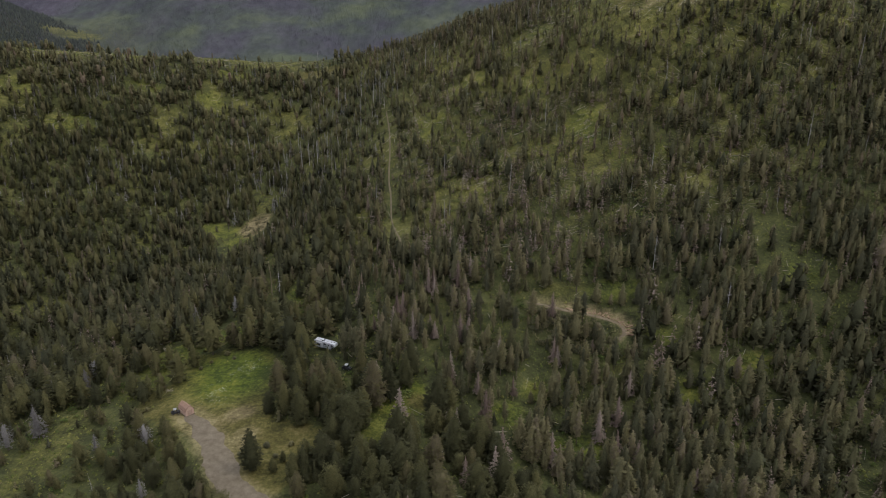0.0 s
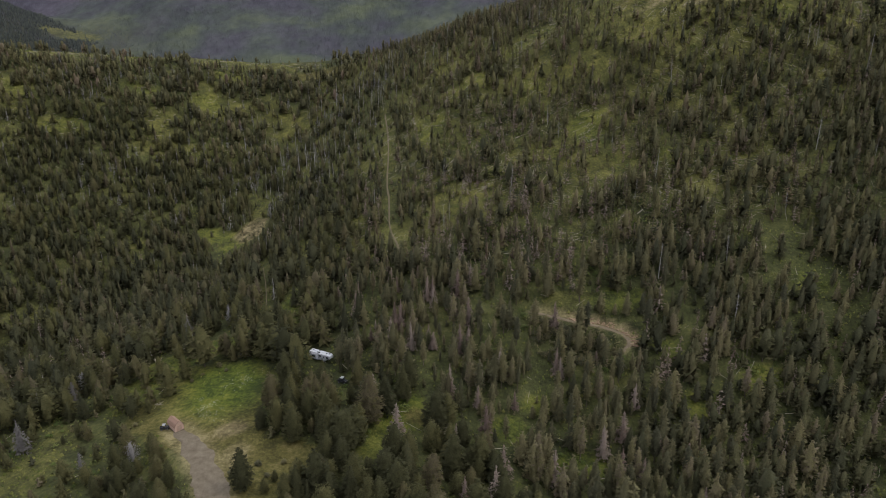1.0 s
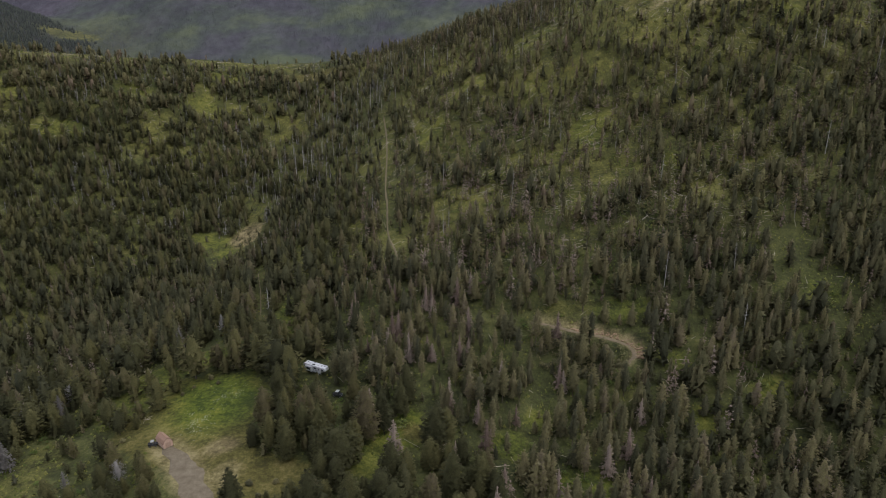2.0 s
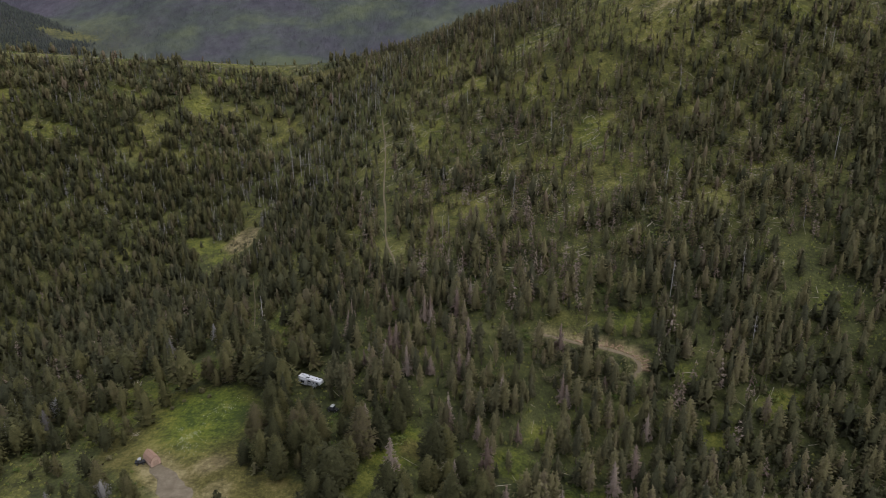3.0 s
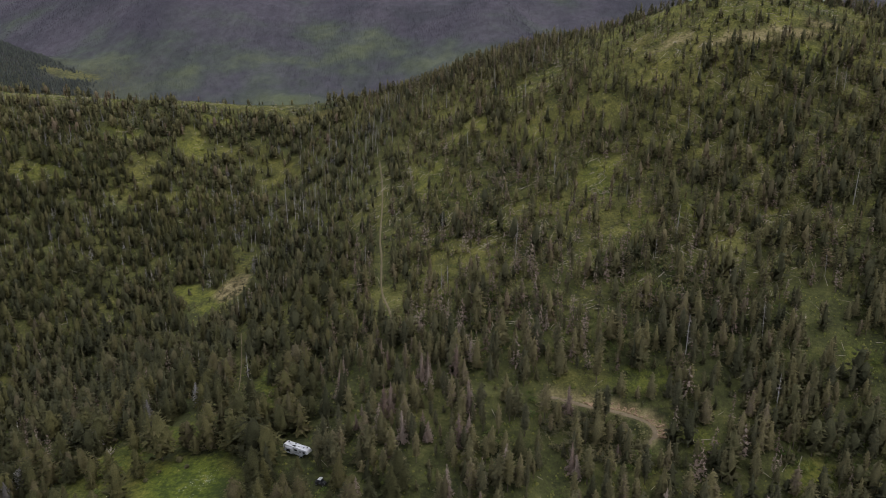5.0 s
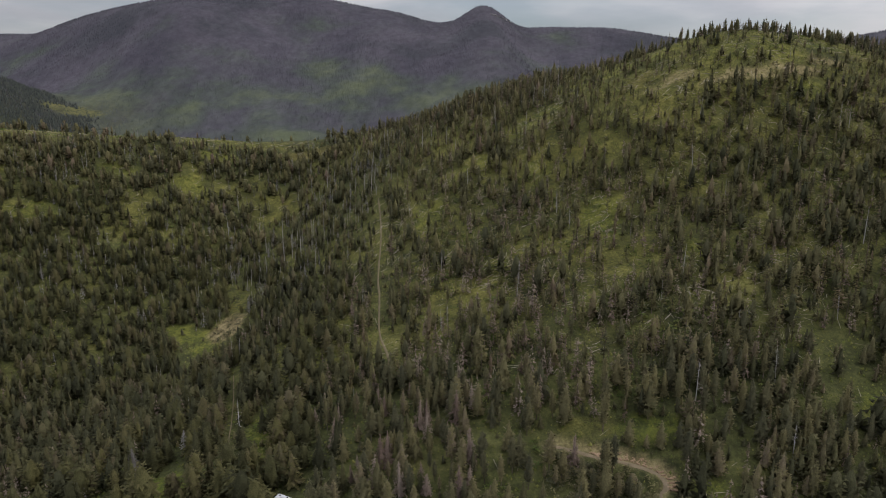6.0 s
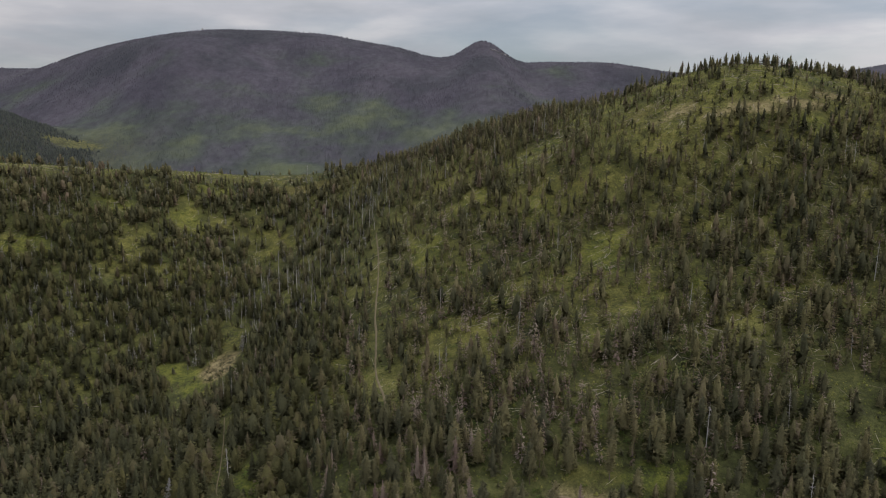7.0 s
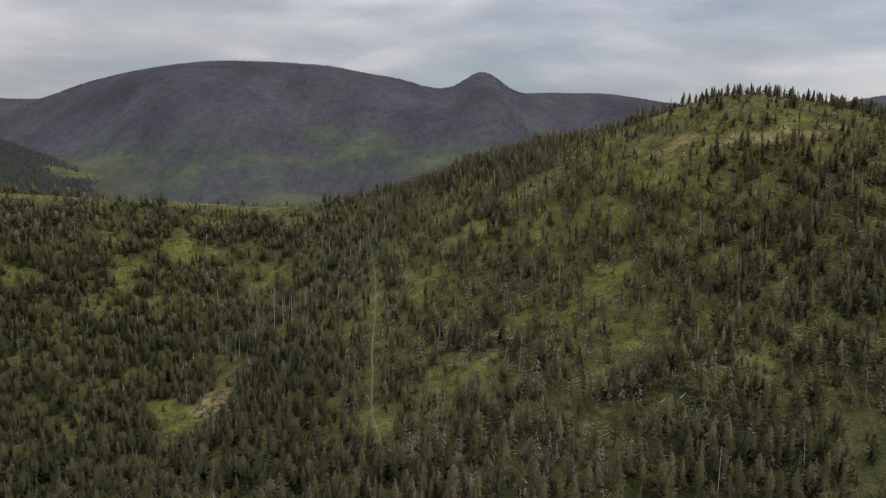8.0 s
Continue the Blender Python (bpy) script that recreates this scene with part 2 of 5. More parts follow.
def raw_height(x, y):
    x, y = np.asarray(x, float), np.asarray(y, float)
    z = BASE + EAST * 900 * np.tanh(x / 900) + NORTH * 900 * np.tanh(y / 900)
    for a, cx, cy, ra, rb, turn in HILLS:
        c, s = math.cos(turn), math.sin(turn)
        u, v = ((x - cx) * c + (y - cy) * s) / ra, (-(x - cx) * s + (y - cy) * c) / rb
        z = z + a * np.exp(-u * u - v * v)
    # the valley beyond the saddle, and the range behind it
    z = z - 95 * step(800, 1300, y)
    crest = 272 + sum(a * np.exp(-((x - cx) / w) ** 2) for a, cx, w in CREST)
    rise = step(1350, 3250, y - 330 * step(900, 1900, -x) + 90 * ripple(x, y, 700, 3)) * (1 - 0.35 * step(3250, 4600, y))
    z = z + (crest - z) * rise
    z = z + 250 * np.exp(-((x + 1330) / 300) ** 2 - ((y - 1900) / 260) ** 2)
    slope = step(1300, 1700, y) * (1 - step(2600, 2950, y))
    z = z + slope * (62 * ripple(x + 0.35 * y, y * 0.3, 430, 5) + 24 * ripple(x - 0.25 * y, y * 0.35, 170, 6) + 6 * ripple(x, y, 70, 7))
    # hills all round behind the camera
    z = z + 150 * step(900, 2800, -y) + 120 * step(1500, 4000, np.abs(x)) * (1 - step(900, 1700, y))
    near = 1 - step(700, 1300, y)
    return z + near * (1.3 * ripple(x, y, 55, 1) + 0.55 * ripple(x, y, 17, 2))


def along(points, spacing):
    """Points of a smooth line through the given ones, at even steps."""
    p = [Vector(q) for q in points]
    out = []
    for i in range(len(p) - 1):
        a, b, c, d = p[max(i - 1, 0)], p[i], p[i + 1], p[min(i + 2, len(p) - 1)]
        n = max(2, int((c - b).length / spacing))
        for k in range(n):
            t = k / n
            out.append(0.5 * (2 * b + (c - a) * t + (2 * a - 5 * b + 4 * c - d) * t * t + (3 * b - a - 3 * c + d) * t ** 3))
    out.append(p[-1])
    return np.array([(q.x, q.y) for q in out])


CAMP_ROAD = along([(-91, 216), (-87, 211), (-80, 203), (-74.5, 194), (-70, 185), (-64, 175), (-53, 167), (-34, 158), (-10, 146), (30, 130), (80, 105), (160, 60)], 2)
HILL_ROAD = along([(37, 275.5), (44.5, 273), (50.6, 270.8), (56.7, 268.8), (63, 268), (68, 266.8), (72, 265), (74.6, 263), (74.6, 260.5), (72.5, 258), (68, 255.5)], 1.5)
SPUR_TRAIL = along([(-20, 322), (-22, 335), (-27, 355), (-30, 389), (-32, 405), (-33, 421), (-34, 445), (-36, 470), (-40, 500)], 2)
GULLY_TRAIL = along([(-96, 360), (-88, 333), (-82, 310), (-77, 290), (-66, 272)], 2)
LOW_TRACK = along([(-12, 250), (-4, 229), (-10, 214), (-2, 196), (2, 176), (4, 150)], 2)
STRIP_TRACK = along([(-128, 226), (-134, 212), (-134, 194), (-138, 176), (-146, 150)], 2)


def gap(x, y, line):
    """Distance to a line, the index of its nearest point."""
    x, y = np.asarray(x, float), np.asarray(y, float)
    best, which = np.full(x.shape, 1e9), np.zeros(x.shape, int)
    for i, (a, b) in enumerate(line):
        dd = (x - a) ** 2 + (y - b) ** 2
        closer = dd < best
        best, which = np.where(closer, dd, best), np.where(closer, i, which)
    return np.sqrt(best), which


def bench_of(line):
    z = raw_height(line[:, 0], line[:, 1])
    kernel = np.ones(9) / 9
    return np.convolve(np.pad(z, 4, mode="edge"), kernel, "valid")


BENCHES = [(HILL_ROAD, 2.2, 5.4, bench_of(HILL_ROAD)), (CAMP_ROAD, 6.0, 10.0, bench_of(CAMP_ROAD))]


def height(x, y):
    x, y = np.asarray(x, float), np.asarray(y, float)
    z = raw_height(x, y)
    for line, flat, reach, bench in BENCHES:
        inside = (x > line[:, 0].min() - reach) & (x < line[:, 0].max() + reach) & (y > line[:, 1].min() - reach) & (y < line[:, 1].max() + reach)
        if not inside.any():
            continue
        d, i = gap(x, y, line)
        k = np.where(inside, 1 - step(flat, reach, d), 0)
        z = z * (1 - k) + (bench[i] - 0.15) * k
    return z


def z_at(x, y):
    return float(height(np.array([x]), np.array([y]))[0])


MEADOW = [(-105, 215), (-106, 234), (-103, 254), (-90, 260), (-72, 258), (-62, 246), (-63, 232), (-66, 219), (-57, 208), (-40, 203), (-37, 190), (-48, 172), (-62, 173), (-78, 199)]


def inside_of(x, y, ring):
    hit = np.zeros(x.shape, bool)
    for (ax, ay), (bx, by) in zip(ring, ring[1:] + ring[:1]):
        cross = (ay > y) != (by > y)
        hit ^= cross & (x < (bx - ax) * (y - ay) / ((by - ay) or 1e-9) + ax)
    return hit


# open places: centre, half widths, how open, cover
VALLEY_GLADES = [
    (-147, 433, 9, 5, 1.0, "lush"), (-138, 424, 10, 8, 1.0, "lush"), (-128, 411, 10, 9, 1.0, "lush"), (-121, 429, 8.5, 16, 1.0, "soil"), (-120, 399, 11, 9, 0.8, "grass"), (-118, 456, 9, 8, 0.7, "grass"),
    (-14, 222, 9, 12, 0.95, "lush"), (-24, 208, 6, 9, 0.6, "lush"), (-9, 222, 5, 5, 0.9, "dry"), (-134, 200, 8, 28, 0.6, "grass"), (-66, 300, 6, 20, 0.6, "lush"), (-92, 272, 14, 7, 0.85, "lush"), (-118, 262, 9, 6, 0.8, "lush"),
    (-108, 228, 7, 14, 0.5, "dry"), (-72, 214, 7, 6, 0.8, "soil"), (-67, 201, 5, 7, 0.5, "soil"), (-115, 243, 13, 14, 0.5, "lush"), (-110, 262, 12, 9, 0.7, "lush"),
]
FOOT_GLADES = [
    (46, 208, 10.7, 6.6, 0.72, "lush"), (98, 237, 8, 5, 0.6, "lush"), (74, 279, 10.7, 5.7, 0.56, "lush"), (24, 220, 7.4, 6.6, 0.68, "lush"), (35, 233, 5.7, 4.9, 0.56, "lush"), (52, 281, 11.5, 4.9, 0.56, "grass"), (9, 249, 5.7, 4.9, 0.48, "grass"), (91, 259, 6, 4.5, 0.45, "lush"),
    (124, 248, 7.4, 4.9, 0.56, "lush"), (160, 288, 9.8, 6.6, 0.48, "lush"), (61, 320, 7.4, 6.6, 0.56, "grass"), (-50, 338, 9.8, 10.7, 0.48, "lush"), (-46, 368, 7.4, 9, 0.48, "lush"), (70, 248, 5.7, 4.1, 0.48, "grass"),
]
SLOPE_GLADES = [
    (85, 411, 10.4, 14.2, 0.81, "lush"), (87, 550, 14.2, 5.7, 0.72, "lush"), (70, 522, 9.5, 8.5, 0.68, "lush"), (50, 511, 8.5, 7.6, 0.68, "lush"), (21, 489, 13.3, 10.4, 0.68, "lush"), (6, 485, 8.5, 9.5, 0.59, "grass"), (56, 461, 8.5, 10.4, 0.59, "lush"), (98, 462, 8.5, 7.6, 0.51, "grass"),
    (125, 473, 14.2, 6.6, 0.59, "grass"), (62, 347, 9.5, 8.5, 0.59, "lush"), (90, 328, 8.5, 7.6, 0.51, "grass"), (119, 371, 9.5, 8.5, 0.59, "lush"), (35, 387, 9.5, 9.5, 0.59, "lush"), (-8, 457, 9.5, 14.2, 0.64, "lush"), (130, 410, 9.5, 7.6, 0.51, "grass"), (160, 400, 8.5, 8.5, 0.42, "grass"), (15, 420, 7.6, 9.5, 0.51, "lush"),
]
CREST_GLADES = [
    (178, 482, 26, 3.4, 0.8, "soil"), (140, 491, 16, 3, 0.65, "soil"), (122, 505, 10, 5, 0.6, "dry"), (212, 488, 18, 3.6, 0.85, "soil"), (236, 499, 15, 4, 0.75, "soil"), (258, 513, 12, 6, 0.8, "dry"), (190, 504, 34, 12, 0.45, "lush"), (250, 518, 20, 10, 0.8, "lush"), (212, 472, 13, 9, 0.7, "lush"), (148, 533, 16, 9, 0.85, "lush"),
    (125, 540, 20, 7, 0.7, "lush"),
]
RIDGE_GLADES = [
    (-345, 626, 75, 24, 0.96, "grass"), (-250, 656, 65, 22, 0.94, "grass"), (-165, 678, 50, 18, 0.9, "grass"), (-110, 654, 30, 10, 0.85, "dry"), (-272, 520, 22, 9, 0.6, "lush"), (-330, 554, 22, 12, 0.5, "lush"), (-186, 634, 13, 9, 0.7, "lush"), (-190, 590, 13, 11, 0.7, "lush"), (-241, 577, 14, 9, 0.6, "lush"), (-150, 610, 13, 9, 0.6, "grass"), (-215, 545, 12, 9, 0.5, "grass"),
]
GLADES = VALLEY_GLADES + FOOT_GLADES + SLOPE_GLADES + CREST_GLADES + RIDGE_GLADES


def openness(x, y):
    """0 in closed forest, 1 in the open, with the masks of the ground's cover."""
    x, y = np.asarray(x, float), np.asarray(y, float)
    open_, lush, dry, soil = (np.zeros(x.shape) for _ in range(4))
    wobble = 0.30 * ripple(x, y, 11, 21) + 0.15 * ripple(x, y, 5, 22)
    for cx, cy, ra, rb, amount, cover in GLADES:
        d = np.sqrt(((x - cx) / ra) ** 2 + ((y - cy) / rb) ** 2) + wobble
        k = amount * (1 - step(0.8, 1.15, d))
        open_ = np.maximum(open_, k)
        if cover == "lush":
            lush = np.maximum(lush, k * (0.9 if cy < 330 else 0.5))
        elif cover == "dry":
            dry = np.maximum(dry, k)
        elif cover == "soil":
            soil = np.maximum(soil, k)
    meadow = inside_of(x + 3 * ripple(x, y, 9, 23), y + 3 * ripple(x, y, 9, 24), MEADOW).astype(float)
    open_ = np.maximum(open_, meadow)
    middle = np.exp(-((x + 82) / 17) ** 2 - ((y - 241) / 17) ** 2)
    lush = np.maximum(lush, meadow * np.clip(1.5 * middle + 0.35 * ripple(x, y, 14, 25), 0, 1))
    dry = np.maximum(dry, meadow * np.clip(0.75 - 1.5 * middle + 0.3 * ripple(x, y, 10, 26), 0, 1))
    return open_, lush, dry, soil


def axis(marks):
    """Grid lines: (from, to, step) stretches."""
    out = []
    for a, b, s in marks:
        n = max(1, round((b - a) / s))
        out += [a + (b - a) * i / n for i in range(n)]
    return np.array(out + [marks[-1][1]])


def sheet_mesh(name, xs, ys):
    gx, gy = np.meshgrid(xs, ys)
    x, y = gx.ravel(), gy.ravel()
    z = height(x, y)
    nx, ny = len(xs), len(ys)
    i = np.arange(nx * ny).reshape(ny, nx)
    quads = np.stack([i[:-1, :-1], i[:-1, 1:], i[1:, 1:], i[1:, :-1]], -1).reshape(-1, 4)
    return x, y, fast_mesh(name, np.stack([x, y, z], 1), quads, smooth=True)


def fast_mesh(name, points, faces, slots=None, smooth=False, tones=None, normals=None):
    """A mesh from arrays of points and of faces with one count of corners."""
    me = bpy.data.meshes.new(name)
    me.vertices.add(len(points))
    me.vertices.foreach_set("co", np.asarray(points, np.float32).ravel())
    me.loops.add(faces.size)
    me.loops.foreach_set("vertex_index", faces.astype(np.int32).ravel())
    me.polygons.add(len(faces))
    me.polygons.foreach_set("loop_start", np.arange(0, faces.size, faces.shape[1], dtype=np.int32))
    if slots is not None:
        me.polygons.foreach_set("material_index", np.asarray(slots, np.int32))
    me.polygons.foreach_set("use_smooth", np.full(len(faces), smooth))
    if tones is not None:
        me.attributes.new("tone", "FLOAT", "POINT").data.foreach_set("value", np.asarray(tones, np.float32))
    me.update(calc_edges=True)
    if normals is not None:
        me.attributes.new("custom_normal", "FLOAT_VECTOR", "POINT").data.foreach_set("vector", np.asarray(normals, np.float32).ravel())
        me.update()
    return me


xs = axis([(-4700, -2600, 130), (-2600, -1200, 60), (-1200, -900, 15), (-900, -420, 20), (-420, -150, 4), (-150, 110, 2), (110, 330, 4), (330, 900, 20), (900, 2600, 60), (2600, 4700, 130)])
ys = axis([(-4500, -600, 150), (-600, 0, 40), (0, 160, 10), (160, 290, 2), (290, 720, 4), (720, 1100, 15), (1100, 1700, 40), (1700, 2090, 13), (2090, 3400, 40), (3400, 4700, 90)])
gx, gy, ground_mesh = sheet_mesh("ground", xs, ys)
open_, lush, dry, soil = openness(gx, gy)


def closed_forest(x, y):
    """How dense the trees stand, 0 to 1, before the open places are taken out."""
    x, y = np.asarray(x, float), np.asarray(y, float)
    hill = step(-45, 0, x + 0.12 * (y - 400)) * step(290, 380, y)
    left_top = step(470, 560, y) * (1 - step(-120, -70, x))
    foot = step(-20, 20, x) * (1 - step(300, 350, y))
    camp = np.exp(-((x + 82) / 66) ** 2 - ((y - 212) / 50) ** 2)
    d = 0.70 + 0.01 * hill + 0.06 * left_top - 0.09 * foot - 0.54 * camp
    # extra trees that darken the western valley in place of a cloud's shade
    d = d + 0.18 * np.exp(-((x + 185) / 75) ** 2 - ((y - 365) / 75) ** 2)
    d = d + 0.22 * np.exp(-((x - 120) / 45) ** 2 - ((y - 212) / 26) ** 2)
    d = d + 0.30 * step(150, 225, x) * (1 - step(430, 520, y))
    d = d + 0.25 * np.exp(-((x + 92) / 13) ** 2 - ((y - 190) / 15) ** 2)
    d = d - 0.16 * step(468, 500, y) * step(90, 130, x)
    clumps = 0.55 * ripple(x, y, 31, 31) + 0.45 * ripple(x, y, 13, 32)
    return np.clip(d * (1 + (0.55 + 0.45 * np.maximum(np.maximum(hill, left_top), foot)) * clumps), 0.04, 1)


wooded = closed_forest(gx, gy) * (1 - open_)
near = (1 - step(900, 1250, gy)) * (1 - step(700, 1200, np.abs(gx)))
spur = np.exp(-((gx + 1230) / 380) ** 4 - ((gy - 1850) / 240) ** 4)
hill_soil, _ = gap(gx, gy, HILL_ROAD)
road_index = gap(gx, gy, HILL_ROAD)[1]
outer = np.hypot(gx - 61, gy - 260) > np.hypot(HILL_ROAD[road_index, 0] - 61, HILL_ROAD[road_index, 1] - 260)
bank = np.where(outer & (gx > 38) & (gy > 259), (0.6 + 0.4 * step(48, 54, gx)) * (1 - step(3.4, 5.2 + 1.2 * ripple(gx, gy, 7, 28), hill_soil)), 0.35 * (1 - step(1.6, 2.8, hill_soil)))
camp_soil, _ = gap(gx, gy, CAMP_ROAD)
soil = np.maximum(soil, np.maximum(bank, 0.62 * (1 - step(3.5, 7.5, camp_soil))))
# far brings in the haze-tinted tones, less of them on the spur
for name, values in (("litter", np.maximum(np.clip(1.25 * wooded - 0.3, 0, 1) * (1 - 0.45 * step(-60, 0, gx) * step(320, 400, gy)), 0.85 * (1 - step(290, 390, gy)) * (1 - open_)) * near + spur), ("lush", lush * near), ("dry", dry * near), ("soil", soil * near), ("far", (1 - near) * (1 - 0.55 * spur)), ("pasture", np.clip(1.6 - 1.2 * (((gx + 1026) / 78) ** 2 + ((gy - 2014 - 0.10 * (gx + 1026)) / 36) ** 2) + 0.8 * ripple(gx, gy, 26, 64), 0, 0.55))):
    ground_mesh.attributes.new(name, "FLOAT", "POINT").data.foreach_set("value", np.asarray(values, np.float32))
ground_mesh.materials.append(GROUND)
tagged(new("ground", ground_mesh), "grassy mountain valley and forested slopes with a far range", "ground", kind="structure")


def strip(name, line, half, mat, label, lift=0.10, seed=1, taper=0.25):
    """A draped track with ragged edges and two wheel ruts; it widens from its ends by taper a step."""
    bm = bmesh.new()
    rows = []
    for i, (x, y) in enumerate(line):
        a, b = line[max(i - 1, 0)], line[min(i + 1, len(line) - 1)]
        t = Vector((b[0] - a[0], b[1] - a[1])).normalized()
        n = Vector((-t.y, t.x))
        fade = min(1.0, 0.35 + taper * min(i, len(line) - 1 - i))
        row = []
        for k, sink in ((-1.0, -0.16), (-0.8, -0.03), (-0.45, -0.02), (0.0, 0.05), (0.45, -0.02), (0.8, -0.03), (1.0, -0.16)):
            at = np.array([x + 50.0 * (k > 0)]), np.array([y])
            w = half * fade * (1 + 0.30 * float(ripple(*at, 5, seed)[0]) + (0.22 * float(ripple(*at, 2.3, seed + 40)[0]) if abs(k) == 1 else 0.0)) * k
            px, py = x + n.x * w, y + n.y * w
            row.append(bm.verts.new((px, py, z_at(px, py) + lift + sink)))
        rows.append(row)
    for p, q in zip(rows, rows[1:]):
        for k in range(len(p) - 1):
            bm.faces.new((p[k + 1], q[k + 1], q[k], p[k]))
    for f in bm.faces:
        f.smooth = True
    bmesh.ops.recalc_face_normals(bm, faces=bm.faces)
    me = bpy.data.meshes.new(name)
    bm.to_mesh(me)
    bm.free()
    me.materials.append(mat)
    return tagged(new(name, me), label, "track", kind="structure")


strip("gravel_road", CAMP_ROAD, 4.7, GRAVEL, "pale gravel road that ends at a grassy clearing", 0.14, 3, 0.08)
strip("dirt_road", HILL_ROAD, 0.95, TRACK_SOIL, "dirt road cut into the wooded slope at a bend", 0.14, 4)
strip("trail", SPUR_TRAIL, 0.48, TRAIL_SOIL, "worn straight trail up a grassy spur", 0.12, 5)
strip("trail", GULLY_TRAIL, 0.27, TRAIL_SOIL, "narrow dirt trail between dense trees", 0.12, 6)


# ---- trees ----
def part(name, bm, mat, parent, label=""):
    me = bpy.data.meshes.new(name)
    bm.to_mesh(me)
    bm.free()
    me.materials.append(mat)
    ob = new(name, me)
    ob.parent = parent
    return tagged(ob, label) if label else ob


def limb_arrays(a, b, ra, rb, sides):
    """A tapered stick between two points: points and triangles."""
    a, b = np.array(a, float), np.array(b, float)
    w = (b - a) / np.linalg.norm(b - a)
    u = np.cross(w, (0, 0, 1.0) if abs(w[2]) < 0.9 else (1.0, 0, 0))
    u /= np.linalg.norm(u)
    v = np.cross(w, u)
    ang = np.arange(sides) * 2 * math.pi / sides
    ring = np.cos(ang)[:, None] * u + np.sin(ang)[:, None] * v
    pts = np.concatenate([a + ra * ring, b + rb * ring])
    i = np.arange(sides)
    j = (i + 1) % sides
    tris = np.concatenate([np.stack([i, j, j + sides], 1), np.stack([i, j + sides, i + sides], 1)])
    cap = np.array([[sides, sides + k, sides + k + 1] for k in range(1, sides - 1)])
    return pts, np.concatenate([tris, cap])


def joined(pieces):
    pts, tris, n = [], [], 0
    for p, t in pieces:
        pts.append(p)
        tris.append(t + n)
        n += len(p)
    return np.concatenate(pts), np.concatenate(tris)


def crown_profile(kind, u):
    """Half width of the crown at the part u of its height."""
    if kind == "fir":
        return (1 - u) ** 0.85 * 0.23 + 0.015
    if kind == "column":
        return 0.135 * max(0.0, 1 - u ** 2.6) ** 0.7 * (0.65 + 0.35 * min(1, u * 2.5)) + 0.008
    if kind == "round":
        return 0.27 * max(0.0, 1 - (2 * u - 0.75) ** 2 / 1.7) ** 0.6 + 0.01
    if kind == "bushy":
        return 0.25 * max(0.0, 1 - u ** 1.6) ** 0.7 * (0.75 + 0.25 * min(1, u * 4)) + 0.01
    return (1 - u) ** 0.7 * 0.15 + 0.012


def unit(v):
    return v / np.maximum(np.linalg.norm(v, axis=-1, keepdims=True), 1e-9)


def rounded(p, t):
    """Points, triangles and the smooth normals of their points."""
    n = np.zeros_like(p)
    face = np.cross(p[t[:, 1]] - p[t[:, 0]], p[t[:, 2]] - p[t[:, 0]])
    for k in range(3):
        np.add.at(n, t[:, k], face)
    return p, t, unit(n)


def core_arrays(kind, start, sides, rings, seed):
    """The dense inside of a crown: a lumpy tapered body."""
    r = random.Random(seed)
    points, tris = [], []
    for i in range(rings):
        u = 0.02 + 0.82 * i / (rings - 1)
        for k in range(sides):
            a = 6.283 * (k + 0.5 * (i % 2)) / sides
            w = 0.56 * crown_profile(kind, u) * r.uniform(0.7, 1.25)
            points.append((w * math.cos(a), w * math.sin(a), start + (1 - start) * 0.97 * u))
    points.append((0, 0, 0.93))
    for i in range(rings - 1):
        for k in range(sides):
            a, b, c, d = i * sides + k, i * sides + (k + 1) % sides, (i + 1) * sides + k, (i + 1) * sides + (k + 1) % sides
            tris += [(a, b, d), (a, d, c)]
    top = (rings - 1) * sides
    tris += [(top + k, top + (k + 1) % sides, len(points) - 1) for k in range(sides)]
    p, t, n = rounded(np.array(points), np.array(tris))
    n[:, 2] += 0.35 + 0.45 * p[:, 2]
    return p, t, unit(n)


